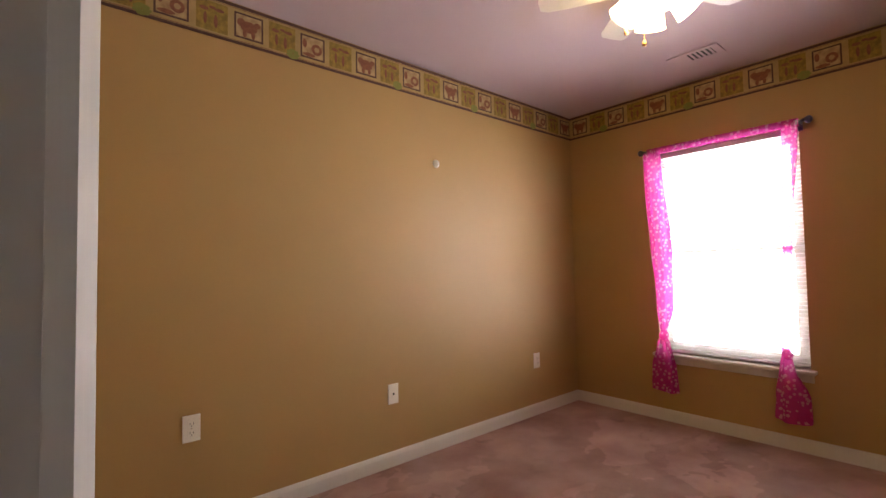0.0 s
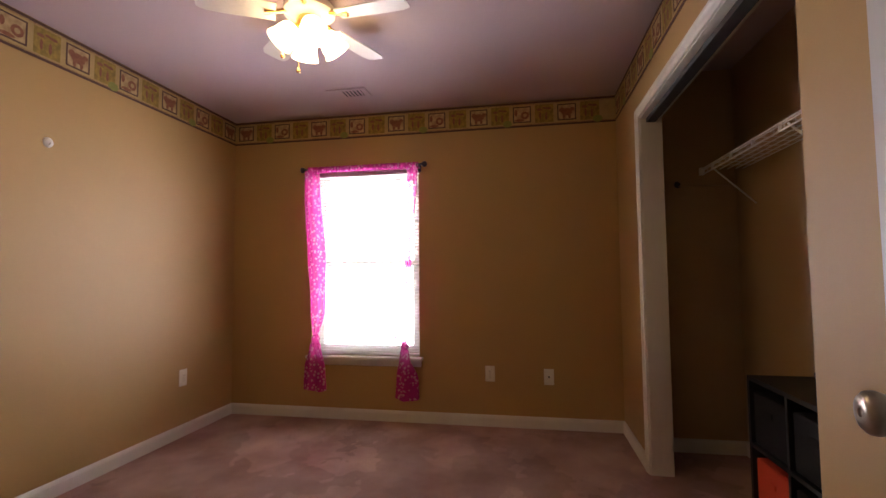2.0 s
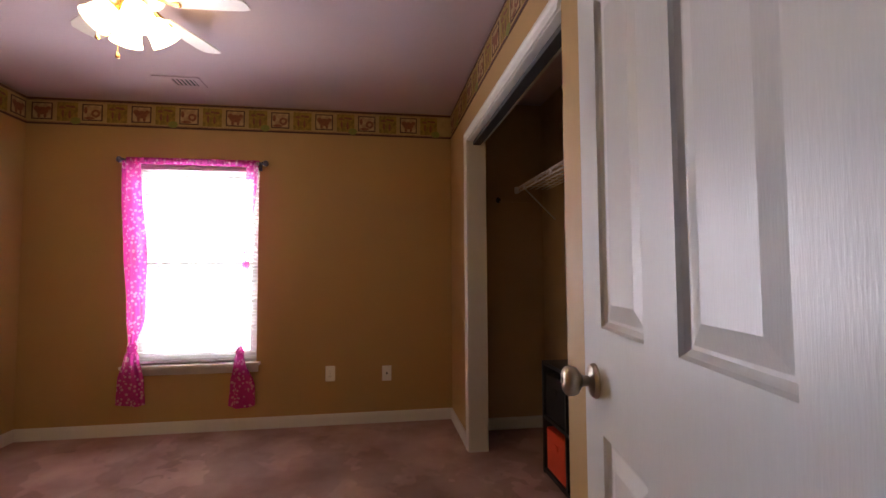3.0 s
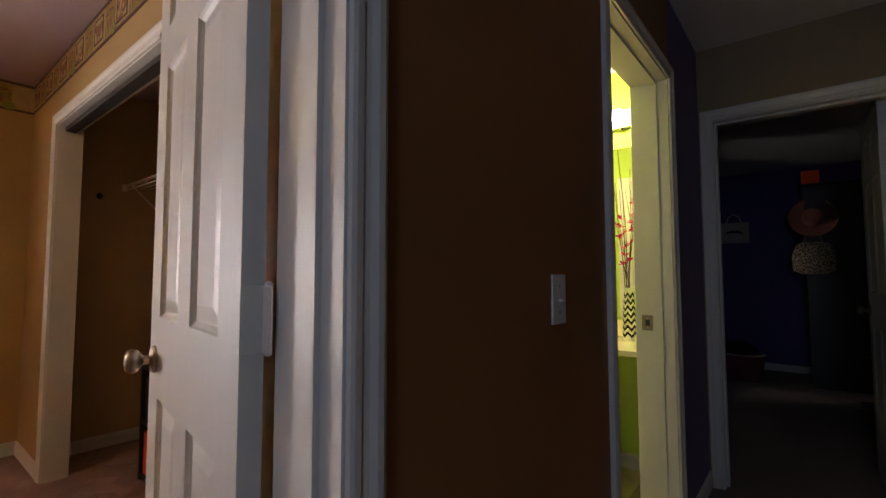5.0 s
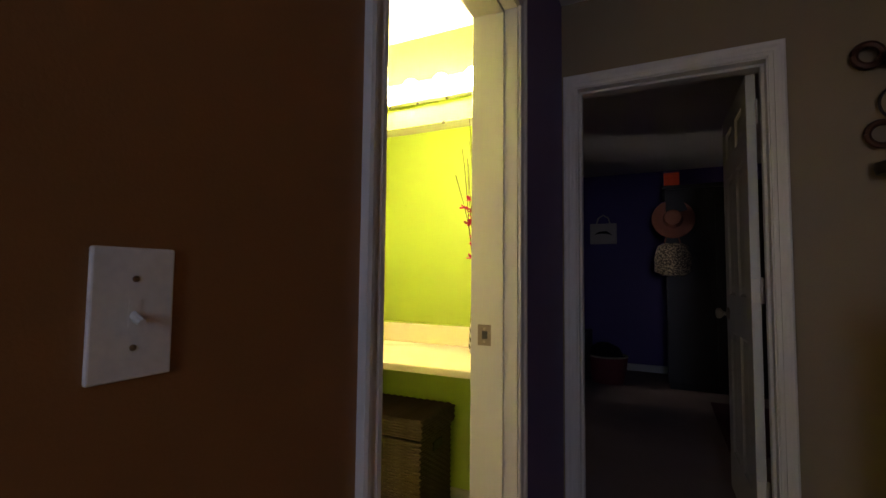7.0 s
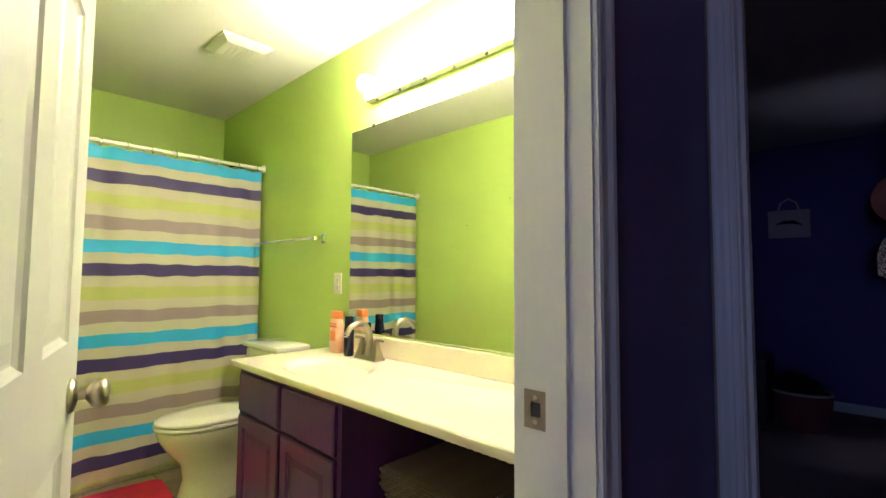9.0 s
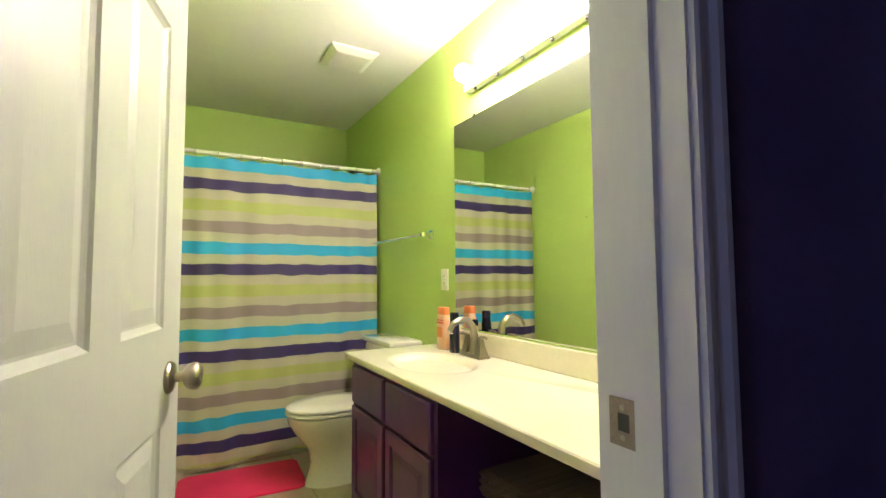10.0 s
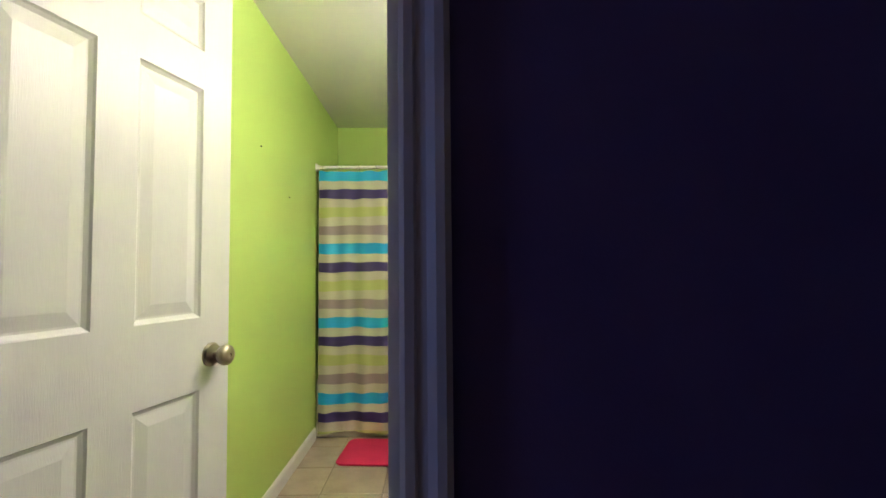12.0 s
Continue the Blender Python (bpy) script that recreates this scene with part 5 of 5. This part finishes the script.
for flip in (0, 1):
    bm = strand_ring(hx0 + 0.008, hx1 - 0.008, hy0 + 0.008, hy1 - 0.008, 0.0, 0.0068, flip)
    strand = finish("strand", bm, WICKER, True)
    for k in range(16):
        piece("strand", strand, ham, Matrix.Translation((0, 0, 0.010 + (2 * k + flip) * 0.0125)))
lid = part("lid", boxes((hx0 - 0.004, hx1 + 0.004, hy0 - 0.004, hy1 + 0.004, 0.42, 0.497), bevel=0.008), WICKER, ham)
for flip in (0, 1):
    strand = finish("lid_strand", strand_ring(hx0 - 0.006, hx1 + 0.006, hy0 - 0.006, hy1 + 0.006, 0.0, 0.0068, flip), WICKER, True)
    for k in range(3):
        piece("lid_strand", strand, lid, Matrix.Translation((0, 0, 0.424 + (2 * k + flip) * 0.0125)))
topm = finish("lid_weave", tube(bmesh.new(), [(hx0 + (hx1 - hx0) * i / 22, 0, 0.0025 * (1 if i % 2 else -1)) for i in range(23)], 0.006, 5), WICKER, True)
for k in range(27):
    piece("lid_weave", topm, lid, Matrix.Translation((0, hy0 + 0.006 + k * 0.012, 0.496)))
part("handle_hole", boxes((hx0 - 0.0035, hx0 + 0.02, -2.12, -2.03, 0.335, 0.375), bevel=0.002), DARKSLOT, ham)

# vase with tall sprays on the counter
vase = thing("chevron_vase", (-3.16, -2.10, CT), "tall black and white zigzag vase on the counter", "vase")
prof = [(0.036, 0.0), (0.040, 0.02), (0.036, 0.10), (0.030, 0.20), (0.026, 0.27), (0.030, 0.30)]
part("body", lathe(bmesh.new(), [(r, z + CT) for r, z in prof], 28, Matrix.Translation((-3.16, -2.10, 0))), VASEW, vase, "", True)
for k in range(7):
    zc = 0.035 + k * 0.037
    bm = bmesh.new()
    loops = []
    for dz, dr in ((-0.009, 0.0008), (0.009, 0.0008), (0.009, -0.002), (-0.009, -0.002)):
        loop = []
        for i in range(48):
            a = 2 * math.pi * i / 48
            zz = zc + 0.012 * (1 - abs((i % 8) - 4) / 2) + dz
            zz = min(max(zz, 0.002), 0.298)
            r = next(p[0] + (q[0] - p[0]) * (zz - p[1]) / (q[1] - p[1]) for p, q in zip(prof, prof[1:]) if p[1] <= zz <= q[1]) + dr
            loop.append(bm.verts.new((-3.16 + r * math.cos(a), -2.10 + r * math.sin(a), CT + zz)))
        loops.append(loop)
    for a, b in zip(loops, loops[1:] + loops[:1]):
        for i in range(48):
            bm.faces.new((a[i], a[(i + 1) % 48], b[(i + 1) % 48], b[i]))
    part("zigzag_band", bm, VASEB, vase, "black zigzag band")
spray = thing("flower_sprays", (-3.16, -2.10, CT + 0.29), "dark twigs with magenta silk blossoms in the vase", "artificial flowers")
rnd = random.Random(11)
for k in range(9):
    lean = rnd.uniform(0, 6.28)
    reach, hgt = rnd.uniform(0.03, 0.11), rnd.uniform(0.55, 0.98)
    pts = [(-3.16 + math.cos(lean) * (0.008 + reach * f ** 1.6) + 0.008 * math.sin(6 * f + k), -2.10 + math.sin(lean) * (0.008 + min(reach, 0.10) * f ** 1.6), CT + 0.20 + hgt * f) for f in (i / 8 for i in range(9))]
    st = part("stem", tube(bmesh.new(), pts, [0.0028 - 0.0002 * i for i in range(9)], 5), TWIG, spray)
    if k % 3 != 2:
        for f in (3, 4, 5, 6):
            if rnd.random() < 0.75:
                bm = bmesh.new()
                c = Vector(pts[f])
                for p in range(5):
                    a = p * 1.2566 + rnd.uniform(-0.3, 0.3)
                    m = Matrix.Translation(c) @ Euler((rnd.uniform(-0.6, 0.6), rnd.uniform(-0.6, 0.6), a)).to_matrix().to_4x4()
                    q = [(0, 0, 0), (0.010, -0.008, 0.004), (0.024, -0.006, 0.009), (0.027, 0.0, 0.011), (0.024, 0.006, 0.009), (0.010, 0.008, 0.004)]
                    up = [bm.verts.new(m @ Vector(v)) for v in q]
                    dn = [bm.verts.new(m @ (Vector(v) - Vector((0, 0, 0.0012)))) for v in q]
                    bm.faces.new(up), bm.faces.new(list(reversed(dn)))
                    for i in range(6):
                        bm.faces.new((up[i], dn[i], dn[(i + 1) % 6], up[(i + 1) % 6]))
                part("blossom", bm, PETAL, st, "magenta silk blossom")

# small nail holes in the bathroom wall
for x, zz in ((-1.36, 1.60), (-1.80, 1.78)):
    nl = thing("wall_nail", (x, BN, zz), "small dark nail stuck in the lime wall", "nail")
    part("nail_head", lathe(bmesh.new(), [(0.004, 0.0), (0.004, 0.004), (0.002, 0.006)], 10, Matrix.Translation((x, BN, zz)) @ Matrix.Rotation(radians(90), 4, "X")), DARKSLOT, nl)

# ---- hall ----
# unseen window, added around the hall's fill light
hwin = thing("unseen_window_2", (-4.5, 2.65, 0.88), "white hall window, unseen, added to let in cool daylight", "window", kind="structure")
part("window_frame", boxes((-4.8, -4.76, 2.62, 2.66, 0.88, 2.02), (-4.24, -4.2, 2.62, 2.66, 0.88, 2.02), (-4.76, -4.24, 2.62, 2.66, 1.98, 2.02), (-4.76, -4.24, 2.62, 2.66, 0.88, 0.92), (-4.76, -4.24, 2.62, 2.66, 1.43, 1.47)), TRIM, hwin)
hw = thing("half_wall", (-5.2, -1.5, 0), "low wall with a moulded white cap by the stairs", "half wall", kind="structure")
part("core", boxes((-6.2, -4.545, -1.56, -1.44, 0.0, 1.03)), TAUPE, hw)
part("cap", boxes((-6.2, -4.50, -1.605, -1.395, 1.06, 1.085), bevel=0.006), TRIM, hw)
part("cap_moulding", boxes((-6.2, -4.52, -1.585, -1.415, 1.03, 1.06), bevel=0.008), TRIM, hw)

ORIGIN.x, ORIGIN.z = -0.05, -0.03
art = thing("wall_sculpture", (-4.78, -2.29, 1.76), "dark metal ring sculpture with votive cups", "wall decor")
WY = -2.262
def ring_part(x, z, r, t, mt, owner=art):
    part("ring", tube(bmesh.new(), [(x + r * math.cos(a), WY, z + r * math.sin(a)) for a in (2 * math.pi * k / 28 for k in range(29))], t, 8), mt, owner, "", True)
for x, z, r, t, mt in ((-4.57, 1.985, 0.040, 0.014, COPPER), (-4.66, 1.80, 0.065, 0.005, IRON), (-4.60, 1.69, 0.042, 0.012, COPPER), (-4.72, 1.70, 0.040, 0.010, COPPER), (-4.82, 1.86, 0.060, 0.005, IRON), (-4.86, 1.70, 0.050, 0.008, COPPER), (-4.80, 1.60, 0.042, 0.005, IRON), (-4.92, 1.98, 0.045, 0.012, COPPER)):
    ring_part(x, z, r, t, mt)
for pts in (((-4.65, 1.97), (-4.66, 1.75), (-4.68, 1.48)), ((-4.80, 2.02), (-4.81, 1.8), (-4.80, 1.52)), ((-4.57, 1.945), (-4.66, 1.96), (-4.80, 2.0), (-4.92, 1.97)), ((-4.60, 1.56), (-4.72, 1.57), (-4.86, 1.55))):
    part("rod", tube(bmesh.new(), [(x, WY - 0.006, z) for x, z in pts], 0.006, 7), IRON, art, "", True)
for x, z in ((-4.65, 1.955), (-4.78, 1.985), (-4.61, 1.555), (-4.76, 1.57), (-4.79, 1.77)):
    c = part("cup", lathe(bmesh.new(), [(0.012, -0.03), (0.045, -0.02), (0.052, 0.0), (0.050, 0.02), (0.030, 0.028)], 20, Matrix.Translation((x, WY + 0.045, z))), IRON, art, "", True)
    part("arm", tube(bmesh.new(), [(x, -2.289, z), (x, WY + 0.01, z)], 0.006, 6), IRON, art, "", True)
for x, z in ((-4.675, 1.945), (-4.67, 1.545), (-4.85, 1.55)):
    part("votive", lathe(bmesh.new(), [(0.014, 0.0), (0.018, 0.003), (0.016, 0.006)], 16, Matrix.Translation((x, WY + 0.096, z)) @ Matrix.Rotation(radians(-90), 4, "X")), VOTIVE, art, "pale round votive glass", True)

ORIGIN.x, ORIGIN.z = 0.0, 0.0
# ---- violet room ----
# unseen window, added so sky light reaches this room
vwin = thing("unseen_window_3", (-1.97, -4.2, 0.88), "white window, unseen, added to brighten the dark violet room", "window", kind="structure")
part("window_frame", boxes((-1.99, -1.95, -4.35, -4.32, 0.95, 1.85), (-1.99, -1.95, -4.08, -4.05, 0.95, 1.85), (-1.99, -1.95, -4.32, -4.08, 1.82, 1.85), (-1.99, -1.95, -4.32, -4.08, 0.95, 0.98), (-1.99, -1.95, -4.32, -4.08, 1.39, 1.42)), TRIM, vwin)
sg = thing("canvas_sign", (-3.25, -6.25, 1.56), "small pale canvas with a dark swoosh, hung on ribbon", "wall sign")
part("canvas", boxes((-3.41, -3.09, -6.248, -6.215, 1.56, 1.82), bevel=0.004), CANVAS, sg)
part("swoosh", tube(bmesh.new(), [(-3.35, -6.214, 1.675), (-3.29, -6.214, 1.705), (-3.21, -6.214, 1.705), (-3.15, -6.214, 1.685)], [0.004, 0.016, 0.014, 0.003], 8), BLACKCLOTH, sg, "dark painted stroke", True)
part("ribbon", tube(bmesh.new(), [(-3.33, -6.23, 1.82), (-3.31, -6.235, 1.89), (-3.25, -6.24, 1.93), (-3.19, -6.235, 1.89), (-3.17, -6.23, 1.82)], 0.008, 6), CANVAS, sg)

ward = thing("wardrobe", (-4.4, -5.7, 0), "tall near-black wardrobe in the dark room", "wardrobe")
part("carcass", boxes((-4.85, -3.96, -6.23, -5.42, 0.06, 2.06)), BLACK, ward)
part("plinth", boxes((-4.83, -3.98, -6.21, -5.44, 0.0, 0.06)), BLACK, ward)
part("cornice", boxes((-4.88, -3.93, -6.235, -5.39, 2.06, 2.10), bevel=0.008), BLACK, ward)
for a, b in ((-4.845, -4.41), (-4.40, -3.965)):
    d = part("door", boxes((a, b, -5.42, -5.40, 0.08, 2.04), bevel=0.003), BLACK, ward)
    part("handle", tube(bmesh.new(), [(b - 0.05 if a < -4.5 else a + 0.05, -5.385, 0.95), (b - 0.05 if a < -4.5 else a + 0.05, -5.385, 1.12)], 0.007, 8), IRON, d, "", True)
ob = thing("orange_box", (-4.02, -5.5, 2.10), "small orange box on top of the wardrobe", "box")
part("carton", boxes((-4.10, -3.95, -5.56, -5.42, 2.10, 2.24), bevel=0.004), ORANGE, ob)
hat = thing("straw_hat", (-4.03, -5.38, 1.74), "brown wide-brimmed hat hung on the wardrobe", "hat")
mh = Matrix.Translation((-4.03, -5.395, 1.74)) @ Matrix.Rotation(radians(-80), 4, "X")
part("brim", lathe(bmesh.new(), [(0.10, 0.0), (0.17, 0.006), (0.205, 0.022), (0.203, 0.026), (0.165, 0.012), (0.09, 0.008)], 30, mh), HATSTRAW, hat, "", True)
part("crown", lathe(bmesh.new(), [(0.095, 0.004), (0.092, 0.05), (0.08, 0.095), (0.05, 0.105), (0.01, 0.098)], 28, mh), HATSTRAW, hat, "", True)
bag = thing("leopard_bag", (-4.0, -5.36, 1.2), "leopard print cloth bag hung on the wardrobe", "bag")
part("pouch", loft(bmesh.new(), [oval(-4.02, -5.34, 0.10, 0.03, 1.16), oval(-4.02, -5.34, 0.17, 0.05, 1.20), oval(-4.02, -5.34, 0.175, 0.05, 1.34), oval(-4.02, -5.34, 0.14, 0.035, 1.46), oval(-4.02, -5.34, 0.09, 0.015, 1.49)]), LEOPARD, bag, "", True)
part("strap", tube(bmesh.new(), [(-4.10, -5.35, 1.47), (-4.06, -5.37, 1.62), (-4.02, -5.385, 1.70), (-3.98, -5.37, 1.62), (-3.94, -5.35, 1.47)], 0.007, 6), HATSTRAW, bag, "", True)
bk = thing("woven_basket", (-3.37, -5.45, 0), "dark red woven basket with a cream rim", "basket")
part("wall", loft(bmesh.new(), [oval(-3.37, -5.45, 0.16, 0.14, 0.0), oval(-3.37, -5.45, 0.19, 0.165, 0.14), oval(-3.37, -5.45, 0.205, 0.18, 0.28), oval(-3.37, -5.45, 0.19, 0.165, 0.28), oval(-3.37, -5.45, 0.17, 0.15, 0.10)]), REDBASKET, bk, "", True)
part("rim", tube(bmesh.new(), oval(-3.37, -5.45, 0.20, 0.175, 0.285) + [oval(-3.37, -5.45, 0.20, 0.175, 0.285)[0]], 0.011, 8), CREAMCLOTH, bk, "", True)
part("contents", loft(bmesh.new(), [oval(-3.37, -5.45, 0.175, 0.155, 0.12), oval(-3.36, -5.46, 0.18, 0.16, 0.27), oval(-3.34, -5.47, 0.15, 0.13, 0.37), oval(-3.33, -5.46, 0.06, 0.05, 0.42)]), BLACKCLOTH, bk, "dark folded cloth", True)
ns = thing("nightstand", (-2.95, -5.3, 0), "dark nightstand with a brass knob", "nightstand")
part("body", boxes((-3.20, -2.72, -5.55, -5.12, 0.05, 0.55), bevel=0.005), BLACK, ns)
part("drawer", boxes((-3.18, -2.74, -5.12, -5.10, 0.34, 0.52), bevel=0.003), BLACK, ns)
part("knob", lathe(bmesh.new(), [(0.008, 0.0), (0.010, 0.012), (0.026, 0.022), (0.028, 0.034), (0.016, 0.044)], 16, Matrix.Translation((-3.12, -5.10, 0.43)) @ Matrix.Rotation(radians(-90), 4, "X")), BRASS, ns, "", True)
for x in (-3.17, -2.75):
    for y in (-5.52, -5.15):
        part("foot", boxes((x - 0.02, x + 0.02, y - 0.02, y + 0.02, 0.0, 0.05)), BLACK, ns)
rug = solid("floor_rug", boxes((-4.75, -4.30, -5.0, -3.7, 0.001, 0.012), bevel=0.004), RUGRED, "dark red rug on the carpet behind the door", "rug")

# ---- bathroom tiles ----
fl = thing("floor_bathroom", (-1.7, -1.5, 0), "beige stone-look tile floor with tan grout", "floor", kind="structure")
part("grout_bed", boxes((MID, 0.0, BS, BN, -0.1, -0.003)), GROUT, fl)
TS = 0.33
bm = bmesh.new()
g = 0.003
rings = [[(-TS / 2 + g, -TS / 2 + g, -0.02), (TS / 2 - g, -TS / 2 + g, -0.02), (TS / 2 - g, TS / 2 - g, -0.02), (-TS / 2 + g, TS / 2 - g, -0.02)],
         [(-TS / 2 + g, -TS / 2 + g, -0.002), (TS / 2 - g, -TS / 2 + g, -0.002), (TS / 2 - g, TS / 2 - g, -0.002), (-TS / 2 + g, TS / 2 - g, -0.002)],
         [(-TS / 2 + 2 * g, -TS / 2 + 2 * g, 0.0), (TS / 2 - 2 * g, -TS / 2 + 2 * g, 0.0), (TS / 2 - 2 * g, TS / 2 - 2 * g, 0.0), (-TS / 2 + 2 * g, TS / 2 - 2 * g, 0.0)]]
loft(bm, rings)
tile = finish("tile", bm, TILE, False)
for i in range(8):
    for j in range(5):
        piece("tile", tile, fl, Matrix.Translation((-0.56 - TS / 2 - i * TS, -0.67 - TS / 2 - j * TS, 0.0)))
